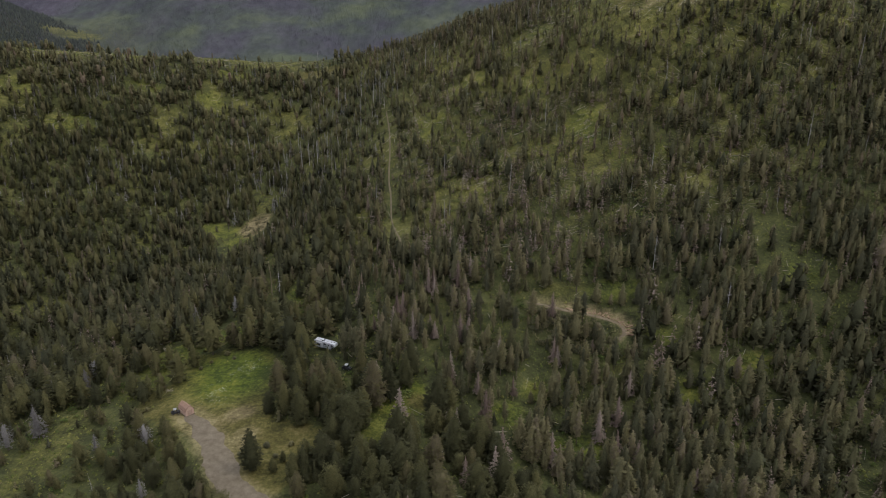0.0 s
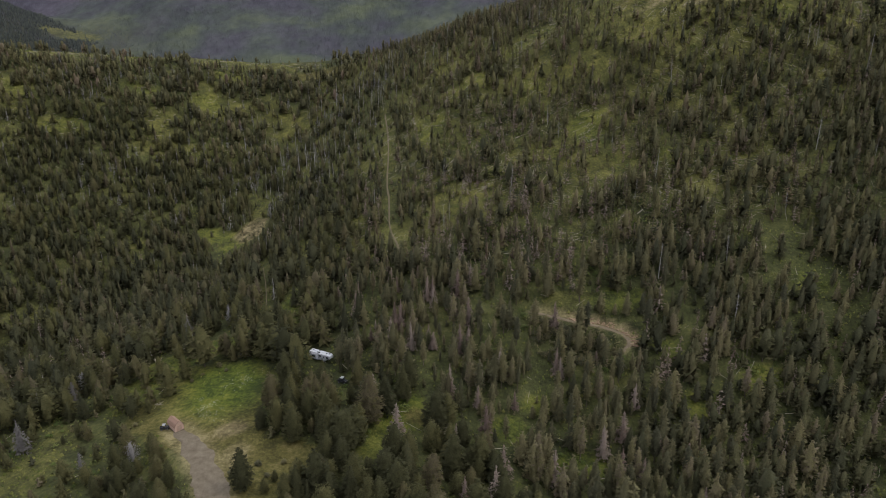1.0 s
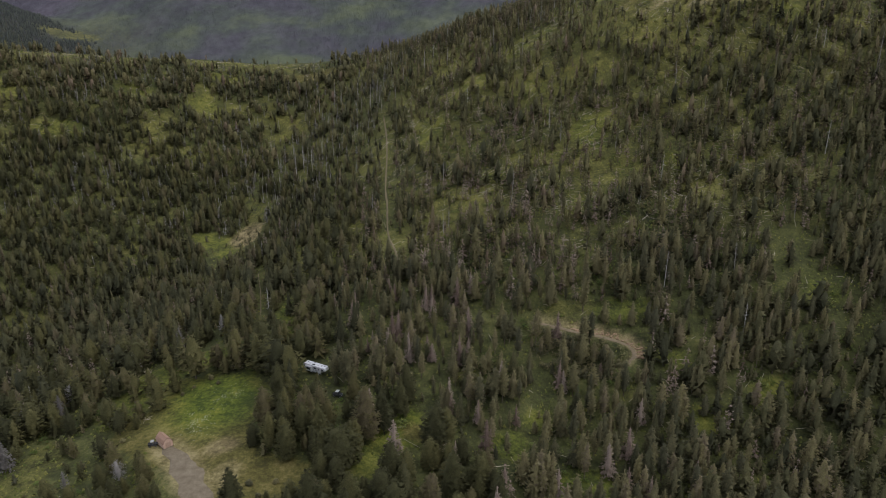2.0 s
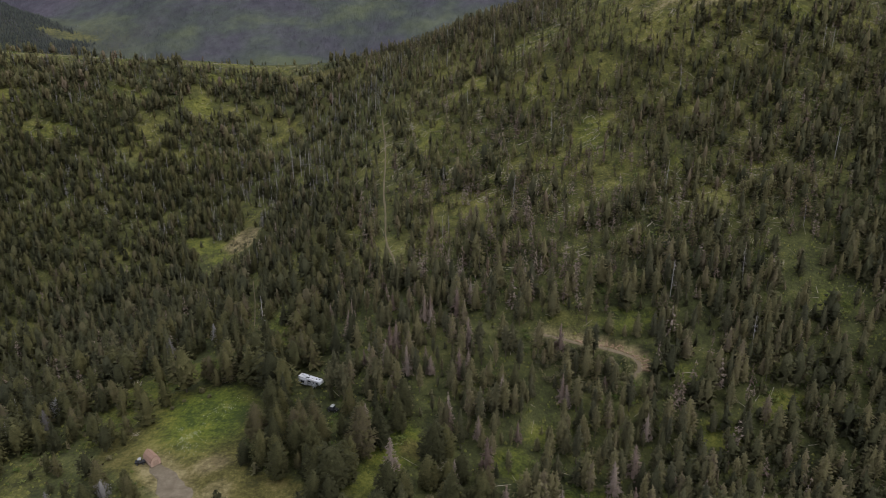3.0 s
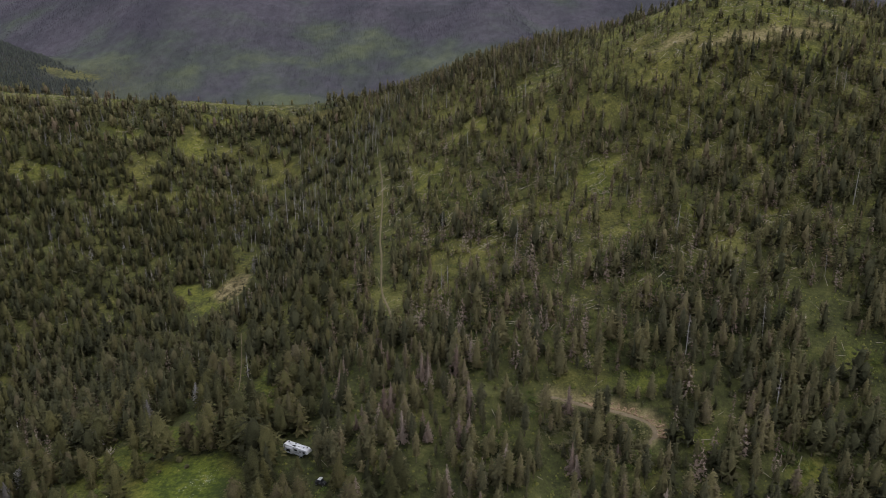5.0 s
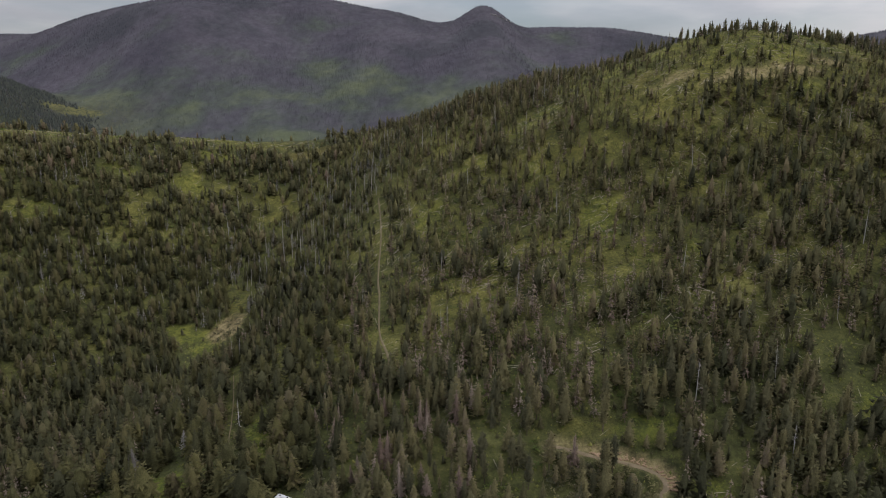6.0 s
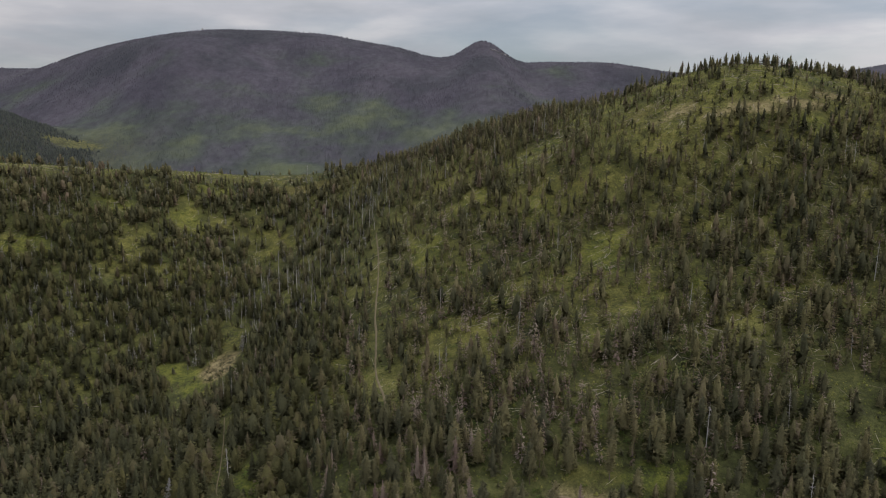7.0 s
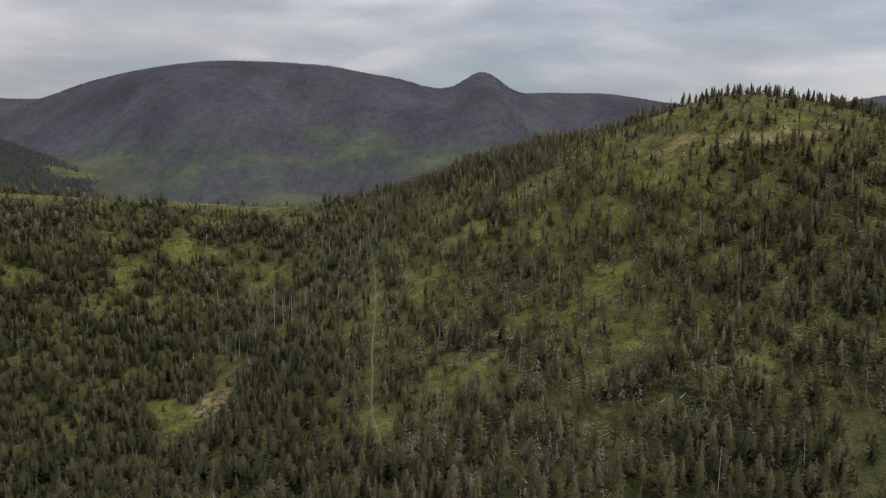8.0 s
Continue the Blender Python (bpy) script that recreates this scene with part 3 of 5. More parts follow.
def crown_arrays(kind, whorls, sprays, seed, full=1.0, size=1.0, sides=5, rings=4):
    """The crown of a tree one unit high: a dense inside, and small drooping sprays on boughs in uneven whorls.
    The sprays' normals follow the rounded form of the crown."""
    rng = random.Random(seed)
    start = {"fir": 0.09, "bushy": 0.07, "slim": 0.15, "round": 0.12, "column": 0.20}[kind]
    lumps = [rng.uniform(0.78, 1.18) for _ in range(9)]
    boughs = []
    for i in range(whorls):
        u = (i + 0.7 * rng.random()) / whorls
        width = crown_profile(kind, u)
        turn = rng.random() * 6.283
        n = max(3, round(3 + 22 * width))
        for k in range(n):
            a = turn + 6.283 * k / n + rng.uniform(-0.4, 0.4)
            boughs.append((u, a, width * lumps[int(a * 1.43) % 9] * rng.uniform(0.8, 1.15), rng.uniform(-0.45, 0.15) if kind in ("fir", "slim") else rng.uniform(-0.2, 0.35)))
    weights = [b[2] + 0.03 for b in boughs]
    droop = kind in ("fir", "slim")
    points, tris, normals = [], [], []
    for u, a, r, rise in rng.choices(boughs, weights, k=sprays):
        if rng.random() > full:
            continue
        out = r * math.sqrt(rng.uniform(0.20, 1.0))
        b = a + rng.gauss(0, 0.22)
        z = start + (1 - start) * 0.97 * u + rise * out + rng.gauss(0, 0.010)
        half = size * rng.uniform(0.028, 0.052) * (1.1 - 0.4 * u)
        side = half * rng.uniform(0.55, 0.95)
        dip = half * (rng.uniform(-0.3, 1.5) if droop else rng.uniform(-0.9, 0.9))
        c, s = math.cos(b), math.sin(b)
        skew = rng.uniform(-0.5, 0.5) * side
        tilt = rng.uniform(-0.6, 0.6) * side
        local = ((out - half, side, dip * 0.4 + tilt), (out - half, -side, dip * 0.4 - tilt), (out + half, skew, -dip))
        n = len(points)
        p, q, w = (Vector((x * c - y * s, x * s + y * c, z + h)) for x, y, h in local)
        way = Vector((c + rng.gauss(0, 0.28), s + rng.gauss(0, 0.28), 0.55 + 0.55 * u + rng.gauss(0, 0.3))).normalized()
        points += [p, q, w]
        normals += [way, way, way]
        tris.append((n, n + 1, n + 2) if (q - p).cross(w - p).dot(way) > 0 else (n, n + 2, n + 1))
    n = len(points)
    points += [(0.018, 0, 0.91), (-0.010, 0.016, 0.91), (-0.010, -0.016, 0.91), (0, 0, 0.985 if droop else 0.95)]
    normals += [(0.8, 0, 0.6), (-0.5, 0.7, 0.5), (-0.5, -0.7, 0.5), (0, 0, 1)]
    tris += [(n, n + 1, n + 3), (n + 1, n + 2, n + 3), (n + 2, n, n + 3)]
    if not sides:
        return np.array(points), np.array(tris), np.array(normals)
    cp, ct, cn = core_arrays(kind, start, sides, rings, seed + 7)
    if full < 1:
        cp = cp * np.array([0.6, 0.6, 1.0])
    return np.concatenate([np.array(points), cp]), np.concatenate([np.array(tris), ct + len(points)]), np.concatenate([np.array(normals), cn])


def snag_arrays(seed, boughs):
    """A bare dead stem with short broken branches."""
    rng = random.Random(seed)
    lean = rng.uniform(-0.04, 0.04)
    pieces = [limb_arrays((0, 0, -0.03), (lean, 0, 1.0), 0.012, 0.003, 4)]
    for _ in range(boughs):
        z = rng.uniform(0.25, 0.93)
        a = rng.random() * 6.28
        r = 0.13 * (1.1 - z) * rng.uniform(0.3, 1.2) + 0.015
        x = lean * z
        pieces.append(limb_arrays((x, 0, z), (x + r * math.cos(a), r * math.sin(a), z + rng.uniform(-0.09, 0.05)), 0.005, 0.0015, 3))
    return joined(pieces)


def trunk_arrays(sides=5):
    return limb_arrays((0, 0, -0.04), (0, 0, 0.90), 0.016, 0.004, sides)


def scatter(variants, places, rng):
    """Many trees as one mesh: variants are lists of (points, triangles, normals, slot); places are rows of x, y, height, spread, ground."""
    points, faces, slots, tones, ways, n = [], [], [], [], [], 0
    for x, y, h, spread, z in places:
        turn = rng.random() * 6.283
        c, s = math.cos(turn), math.sin(turn)
        tone = rng.random()
        lx, ly = rng.gauss(0, 0.025), rng.gauss(0, 0.025)
        for p, t, way, slot in variants[int(rng.random() * len(variants))]:
            w = h * spread
            turned = np.stack([way[:, 0] * c - way[:, 1] * s, way[:, 0] * s + way[:, 1] * c, way[:, 2]], 1)
            q = np.empty_like(p)
            q[:, 2] = p[:, 2] * h
            q[:, 0] = x + (p[:, 0] * c - p[:, 1] * s) * w + q[:, 2] * lx
            q[:, 1] = y + (p[:, 0] * s + p[:, 1] * c) * w + q[:, 2] * ly
            q[:, 2] += z
            points.append(q)
            ways.append(turned)
            faces.append(t + n)
            slots.append(np.full(len(t), slot))
            tones.append(np.full(len(p), tone))
            n += len(p)
    return np.concatenate(points), np.concatenate(faces), np.concatenate(slots), np.concatenate(tones), np.concatenate(ways)


def stuff(name, variants, places, mats, label, category, seed):
    if not len(places):
        return None
    p, t, s, tones, ways = scatter(variants, places, random.Random(seed))
    me = fast_mesh(name, p, t, s, True, tones, ways)
    for m in mats:
        me.materials.append(m)
    return tagged(new(name, me), label, category, kind="stuff")


# trees that stand round the clearing, and beside the road: x, y, height
CLEARING_TREES = [
    (-120, 254, 13), (-102, 238, 16), (-99, 248, 13), (-94, 256, 21), (-83, 258, 9), (-111, 231, 11), (-107, 234, 9), (-117, 231, 14), (-131, 252, 15), (-71, 258, 17), (-61, 249, 21), (-55, 246, 19), (-66, 256, 19), (-61, 213, 10), (-53, 218, 15), (-49, 207, 15), (-55, 212, 15), (-45, 216, 16),
    (-40, 208, 13), (-36, 195, 15), (-29, 205, 18), (-24, 218, 22), (-27, 224, 15), (-14, 231, 17), (-31, 238, 14), (-45, 243, 8), (-2, 218, 19), (2, 221, 15), (-38, 223, 12), (-33, 209, 10), (-41, 226, 15), (-47, 224, 14),
]
ROADSIDE_TREES = [
    (-15, 198, 18), (-10, 198, 16), (-3, 188, 16), (-13, 180, 18), (-21, 174, 15), (-27, 180, 14), (-33, 180, 12), (-43, 171, 11), (-43, 184, 13), (-60, 184, 17), (-53, 183, 6), (-51, 188, 5), (-26, 171, 9), (-18, 175, 14), (-106, 210, 10), (-91, 198, 12), (-104, 197, 11), (-83, 186, 11),
    (-76, 174, 10), (-104, 183, 10), (-89, 178, 10), (-81, 175, 10), (-114, 183, 10), (-97, 174, 8), (-126, 217, 9), (-122, 215, 9), (-136, 230, 9), (-97, 190, 10), (-88, 190, 11), (-110, 190, 8), (-95, 204, 9),
]
MEADOW_TREES = CLEARING_TREES + ROADSIDE_TREES
# stems that stand out on the slopes: x, y, height
PALE_SNAGS = [(-101, 495, 20), (-95, 492, 19), (-88, 485, 18), (-112, 541, 16), (-83, 564, 19), (-76, 558, 16), (-97, 578, 16), (-51, 521, 18), (-45, 509, 16), (-43, 584, 15), (-13, 540, 14), (-62, 543, 17), (-153, 550, 17), (-106, 175, 9)]
RUSTY_TREES = [(34, 423, 14), (41, 349, 16), (30, 364, 11), (-6, 382, 13), (-15, 390, 11), (42, 423, 18), (16, 425, 15), (-27, 428, 13), (-8, 388, 12), (71, 330, 14), (83, 243, 14), (86, 246, 12), (-142, 210, 14), (-149, 203, 11), (-141, 243, 10), (-143, 272, 11), (-172, 284, 11), (-99, 199, 9), (-116, 198, 7), (-90, 172, 8)]
CREST_TREES = [(186, 460, 15), (165, 470, 12), (152, 470, 12), (141, 472, 12), (183, 478, 8), (222, 458, 17), (134, 560, 12), (138, 561, 12), (143, 556, 8), (153, 549, 9), (159, 543, 10), (163, 546, 6), (170, 530, 7), (197, 528, 6), (88, 560, 11), (216, 526, 6), (230, 530, 6)]
rng = random.Random(11)


def grow():
    """Every tree's place: x, y, height, kind."""
    west, south, cell = -470, 120, 3.5
    out = []
    cols, rows = int(860 / cell), int(640 / cell)
    px, py = [], []
    for j in range(rows):
        for i in range(cols):
            px.append(west + (i + 0.5 + 0.48 * rng.uniform(-1, 1)) * cell)
            py.append(south + (j + 0.5 + 0.48 * rng.uniform(-1, 1)) * cell)
    px, py = np.array(px), np.array(py)
    o, _, _, _ = openness(px, py)
    want = closed_forest(px, py) * (1 - o) ** 1.5
    for line, free in ((CAMP_ROAD, 8.0), (HILL_ROAD, 4.2), (SPUR_TRAIL, 3.8), (GULLY_TRAIL, 3.0), (LOW_TRACK, 2.8), (STRIP_TRACK, 2.6)):
        d, _ = gap(px, py, line)
        want = np.where(d < free, 0, want)
    for x, y, clear in ((63, 263, 4.5), (69, 260, 4.5), (73, 254, 4.0), (-143, 422, 9.0), (-134, 408, 10.0), (-122, 412, 11.0), (-128, 396, 7.0), (-114, 424, 9.0), (-111, 409, 8.0), (-117, 398, 7.0), (-48, 255, 7.0), (-93, 218, 6.0), (-98, 219, 4.5), (-37, 239, 4.5), (-117, 264, 5), (-1, 216, 4.5), (-104, 232, 2.5), (-36, 234, 4.5), (-35.5, 230, 3.5), (-51, 249, 4.8), (-45, 248, 4.5), (-42, 249, 3.5), (-54, 254, 4), (-40, 238, 4.5), (-95, 213, 5.0), (-90, 212, 5)):
        want = np.where((px - x) ** 2 + (py - y) ** 2 < clear ** 2, 0, want)
    for x, y, h in MEADOW_TREES + PALE_SNAGS + RUSTY_TREES + CREST_TREES:
        want = np.where((px - x) ** 2 + (py - y) ** 2 < 4.2 ** 2, 0, want)
    # behind the crest only a fringe is seen
    crest_y = 640 + 0.10 * px + 30 * np.sin(px / 130)
    want = np.where(py > crest_y + 60, want * 0.06, want)
    # the woods thin out towards both sides of the valley
    want = np.where(np.abs(px) > 0.66 * py + 30, want * 0.12, want)
    steep = height(px, py)
    for x, y, p, z in zip(px, py, want, steep):
        if rng.random() > p * 0.84:
            continue
        hill = min(1.0, max(0.0, (y - 270) / 120)) * (1 if x > -60 else 0.7)
        camp = math.exp(-((x + 42) / 52) ** 2 - ((y - 212) / 45) ** 2)
        upper = min(1.0, max(0.0, (y - 330) / 80))
        h = (10.6 - 2.5 * upper + 2.6 * camp + (0.9 if x > 0 and y < 310 else 0.0)) * rng.choice((0.5, 0.7, 0.85, 0.95, 1.05, 1.2, 1.35))
        if x < -76 and y < 222:
            h *= 0.66
        if x > 0 and y > 360:
            h *= 1.18 + 0.15 * min(1, max(0, (x - 160) / 60))
        if x > 90 and y > 478:
            h *= 0.66
        gully = math.exp(-((x + 95) / 55) ** 2 - ((y - 520) / 70) ** 2)
        rusty = math.exp(-((x - 48) / 55) ** 2 - ((y - 375) / 85) ** 2)
        grey_left = math.exp(-((x + 150) / 40) ** 2 - ((y - 285) / 45) ** 2)
        r = rng.random()
        if r < (0.004 + 0.020 * hill + 0.28 * gully) * (1 - camp):
            kind = "snag"
            h *= 1.05
        elif r < (0.05 if x < -60 and y < 430 else 0.12 + 0.05 * hill) * (1 - camp) + 0.40 * gully + 0.36 * rusty + 0.12 * grey_left:
            kind = "dead"
            h *= 0.88
        else:
            # share of the darkened spruces, highest where they paint cloud shade
            shade_share = 0.95 * math.exp(-((x + 175) / 125) ** 2 - ((y - 350) / 100) ** 2) + 0.7 * math.exp(-((x + 75) / 35) ** 2 - ((y - 480) / 90) ** 2) + 0.28 * min(1, max(0, (x - 110) / 60)) + (0.4 if x > 75 and y < 265 else 0.2 if x > 60 and y < 300 else 0.0) + 0.04
            kind = "spruce" if rng.random() < shade_share else "green"
        if kind in ("dead", "snag") and -128 < x < -30 and 198 < y < 265:
            kind = "green"
        out.append((x, y, h, kind, z))
    for places, kind in ((MEADOW_TREES, "green"), (CREST_TREES, "green"), (RUSTY_TREES, "dead"), (PALE_SNAGS, "snag")):
        for x, y, h in places:
            out.append((x, y, h * (0.92 if places is MEADOW_TREES else 1.0), kind, z_at(x, y)))
    return out


TREES = grow()
TREES.sort(key=lambda q: (q[0] + 40) ** 2 + (q[1] - 170) ** 2)


def kind_of(name):
    return [q for q in TREES if q[3] == name]


def tree_thing(name, kind, seed, levels, around, mat, label, category, group, full=1.0):
    """One tree, one unit high, as a thing with its trunk and crown."""
    root = tagged(new(name), label, category, group)
    for part_name, (p, t, way), m in (("trunk", rounded(*trunk_arrays(6)), BARK), ("crown", crown_arrays(kind, levels, around, seed, full, 0.60, 8, 7), mat)):
        me = fast_mesh(part_name, p, t, None, True, np.full(len(p), random.Random(seed).random()), way)
        me.materials.append(m)
        ob = new(part_name, me)
        ob.parent = root
    return root


def snag_thing(seed):
    root = tagged(new("dead_snag"), "bare grey dead tree stem with broken branches", "dead tree", "dead snags")
    p, t = snag_arrays(seed, 26)
    me = fast_mesh("trunk", p, t)
    me.materials.append(SNAG_WOOD)
    ob = new("trunk", me)
    ob.parent = root
    return root


def stand(root, x, y, z, h, spread):
    root.matrix_basis = pose(x, y, z, rng.gauss(0, 1.4), rng.gauss(0, 1.4), rng.uniform(0, 360)) @ Matrix.Diagonal((h * spread, h * spread, h, 1))


def plant(models, places, spread):
    """The first place of each model takes the model itself, the others copies."""
    for i, (x, y, h, _, z) in enumerate(places):
        k = i % len(models)
        ob = models[k] if i < len(models) else copy_thing(models[k], Matrix())
        ob.scale = (1, 1, 1)
        stand(ob, x, y, z, h, spread * rng.uniform(0.85, 1.15))


green, spruce, dead, snags = kind_of("green"), kind_of("spruce"), kind_of("dead"), kind_of("snag")
pine_models = [tree_thing("pine_tree", ("bushy", "round", "bushy", "fir", "bushy", "bushy")[i], 100 + i, 20, 1150, SHADED_VALLEY_NEEDLES, "olive green conifer with a dense uneven crown", "conifer", "conifers round the clearing") for i in range(6)]
plant(pine_models, green[:300], 1.12)
spruce_models = [tree_thing("spruce_tree", "fir", 120 + i, 19, 760, SHADED_SPRUCE_NEEDLES, "spruce with a pointed crown, its green darkened for cloud shade", "spruce", "spruces in the valley") for i in range(3)]
plant(spruce_models, spruce[:120], 0.9)
dead_models = [tree_thing("dead_pine", "fir", 140 + i, 14, 460, DEAD_NEEDLES, "dying conifer with thin rusty brown needles", "dead conifer", "dying conifers", 0.8) for i in range(3)]
plant(dead_models, [q for q in dead[:110] if q[0] > -85], 1.0)
grey_models = [tree_thing("dead_pine", ("bushy", "fir", "round")[i], 150 + i, 15, 560, GREY_NEEDLES, "bleached grey dead conifer with fine bare twigs", "dead conifer", "bleached conifers", 0.8) for i in range(3)]
plant(grey_models, [q for q in dead[:110] if q[0] <= -85], 0.95)
snag_models = [snag_thing(160 + i) for i in range(3)]
plant(snag_models, snags[:60], 0.95)

trunk_small = (*rounded(*trunk_arrays(3)), 1)
near_kinds = [[(*crown_arrays(k, 16, 320, 200 + i, 1.0, 0.84 if k == "column" else 0.93, 5, 4), 0), trunk_small] for i, k in enumerate(("column", "bushy", "column", "column", "column", "bushy", "fir", "column"))]
west_kinds = [[(*crown_arrays(k, 14, 200, 270 + i, 1.0, 1.05, 4, 3), 0), trunk_small] for i, k in enumerate(("bushy", "round", "fir", "bushy", "round", "bushy"))]
slope_kinds = [[(*crown_arrays(k, 12, n, 215 + i, 1.0, 1.1, c, 3), 0), trunk_small] for i, (k, n, c) in enumerate((("column", 85, 0), ("slim", 75, 0), ("column", 70, 3), ("bushy", 95, 3), ("column", 95, 3), ("slim", 80, 0), ("column", 80, 0), ("fir", 95, 3)))]
ridge_kinds = [[(*crown_arrays(k, 11, 84, 290 + i, 1.0, 1.3, 3, 3), 0), trunk_small] for i, k in enumerate(("bushy", "round", "column", "bushy", "round", "column"))]
spruce_kinds = [[(*crown_arrays(k, 13, 92, 250 + i, 1.0, 1.35, 3, 3), 0), trunk_small] for i, k in enumerate(("fir", "bushy", "bushy", "round", "bushy"))]
dead_kinds = [[(*crown_arrays(k, 11, 84, 230 + i, 0.85, 1.0, 0), 0), trunk_small] for i, k in enumerate(("slim", "column", "slim", "fir", "slim", "fir"))]
snag_kinds = [[(*rounded(*snag_arrays(260 + i, 15)), 0)] for i in range(5)]


def rows_of(places, low, high):
    return [(x, y, h, rng.uniform(low, high), z) for x, y, h, _, z in places]


def on_west(q):
    return q[0] < -45 and q[1] < 420 + 120 * step(45, 130, -q[0])


west = [q for q in green[300:] if on_west(q)]
valley = [q for q in green[300:] if q[1] < 305 and q[0] >= -45]
ridge = [q for q in green[300:] if not on_west(q) and q[1] >= 305 and q[0] < -75]
ridge_set = set(ridge)
slopes = [q for q in green[300:] if q not in ridge_set and not on_west(q) and not (q[1] < 305 and q[0] >= -45)]
stuff("conifer_forest", west_kinds, rows_of(west, 0.95, 1.3), (SHADED_VALLEY_NEEDLES, BARK), "dense olive conifers on the valley floor, darkened for cloud shade", "forest", 10)
stuff("conifer_forest", near_kinds, rows_of(valley, 0.8, 1.1), (NEEDLES, BARK), "dense olive green conifer forest in the valley", "forest", 1)
stuff("spruce_forest", spruce_kinds, rows_of(spruce[120:], 0.85, 1.2), (SHADED_SPRUCE_NEEDLES, BARK), "spruces of the valley and slopes, their green darkened for cloud shade", "forest", 7)
stuff("conifer_forest", ridge_kinds, rows_of(ridge, 0.95, 1.45), (SUNLIT_SLOPE_NEEDLES, BARK), "bushy olive conifers scattered over a grassy ridge", "forest", 12)
stuff("conifer_forest", slope_kinds, rows_of(slopes, 0.9, 1.3), (SUNLIT_SLOPE_NEEDLES, BARK), "scattered green conifers on grassy mountain slopes", "forest", 2)
grey = [q for q in dead[110:] if q[0] < -30 and q[1] > 430]
rusty = [q for q in dead[110:] if not (q[0] < -30 and q[1] > 430)]
stuff("dead_forest", dead_kinds, rows_of(grey, 0.85, 1.15), (GREY_NEEDLES, SNAG_WOOD), "bleached grey dead conifers standing in the gully", "dead trees", 13)
stuff("dead_forest", dead_kinds, rows_of(rusty, 0.8, 1.05), (DEAD_NEEDLES, BARK), "rusty beetle-killed conifers among living ones", "dead trees", 3)
stuff("snag_stand", snag_kinds, rows_of(snags[60:], 1.15, 1.5), (SNAG_WOOD,), "bare grey dead stems on the slopes", "dead trees", 4)


# ---- undergrowth, fallen timber, flowers and far woods ----
def bush_arrays(seed):
    rng = random.Random(seed)
    ring = [(rng.uniform(0.35, 0.6) * math.cos(a), rng.uniform(0.35, 0.6) * math.sin(a), -0.08) for a in (0.3, 1.8, 3.4, 4.9)]
    top = (rng.uniform(-0.2, 0.2), rng.uniform(-0.2, 0.2), rng.uniform(0.6, 1.0))
    return np.array(ring + [top]), np.array([[0, 1, 4], [1, 2, 4], [2, 3, 4], [3, 0, 4]])


def cover_places(count, seed, low, high, want):
    """Places over the near slopes, kept where want(x, y) passes."""
    r = np.random.RandomState(seed)
    x, y = r.uniform(-420, 330, count), r.uniform(150, 690, count)
    keep = r.uniform(0, 1, count) < want(x, y)
    for line, free in ((CAMP_ROAD, 6.0), (HILL_ROAD, 2.8), (SPUR_TRAIL, 1.2), (GULLY_TRAIL, 1.0)):
        d, _ = gap(x, y, line)
        keep &= d > free
    for cx, cy, clear in ((-48, 255, 6.0), (-93, 218, 4.5), (-98, 219, 3.0), (-37, 241, 3.0)):
        keep &= (x - cx) ** 2 + (y - cy) ** 2 > clear ** 2
    x, y = x[keep], y[keep]
    z = height(x, y)
    size = r.uniform(low, high, len(x)) * r.uniform(0.6, 1.2, len(x))
    return np.stack([x, y, z, size], 1)


def bush_want(x, y):
    o, lush_, dry_, _ = openness(x, y)
    meadow = inside_of(x, y, MEADOW)
    return np.where(meadow, 0.02, 0.30 + 0.65 * (1 - closed_forest(x, y))) * (1 - 0.7 * dry_) * np.clip(0.7 + 0.6 * ripple(x, y, 12, 41), 0.1, 1)


bushes = cover_places(150000, 51, 0.4, 1.1, bush_want)
bush_kinds = [[(*rounded(*bush_arrays(300 + i)), 0)] for i in range(6)]
stuff("undergrowth", bush_kinds, [(x, y, h, rng.uniform(1.0, 1.7), z) for x, y, z, h in bushes], (SHRUB_LEAF,), "low green shrubs and grass clumps on the slopes", "undergrowth", 5)


def thicket_arrays(seed):
    """A leafy shrub clump: small tilted leaf sprays over a low dome."""
    r = random.Random(seed)
    p, t = [], []
    for _ in range(26):
        a, u = r.uniform(0, 6.283), math.sqrt(r.random())
        x, y, z = 0.6 * u * math.cos(a), 0.6 * u * math.sin(a), (0.25 + 0.7 * r.random()) * math.sqrt(1.02 - u * u)
        n = len(p)
        for k in range(3):
            b = a + 2.094 * k + r.uniform(-0.5, 0.5)
            q = r.uniform(0.10, 0.2)
            p.append((x + q * math.cos(b), y + q * math.sin(b), z + r.uniform(-0.13, 0.13)))
        t.append((n, n + 1, n + 2))
    return np.array(p), np.array(t), unit(np.array(p) + np.array([0, 0, 0.35]))


def thicket_want(x, y):
    o, _, dry_, soil_ = openness(x, y)
    side = step(-30, 10, x) * (1 - 0.45 * step(400, 470, y)) + 0.35 * (1 - step(300, 400, y)) + 0.4 * step(470, 540, y) * step(60, 110, -x)
    return np.where(inside_of(x, y, MEADOW), 0.0, np.clip(side, 0, 1) * (1 - dry_) * (1 - soil_) * step(0.0, 0.4, ripple(x, y, 17, 45) + 0.5 * ripple(x, y, 7, 46) + 0.3 * o))


bank_rng = np.random.RandomState(58)
bank_spots = [(-121 + 8 * a, 429 + 14 * b) for a, b in bank_rng.uniform(-1, 1, (170, 2)) if a * a + b * b < 1]
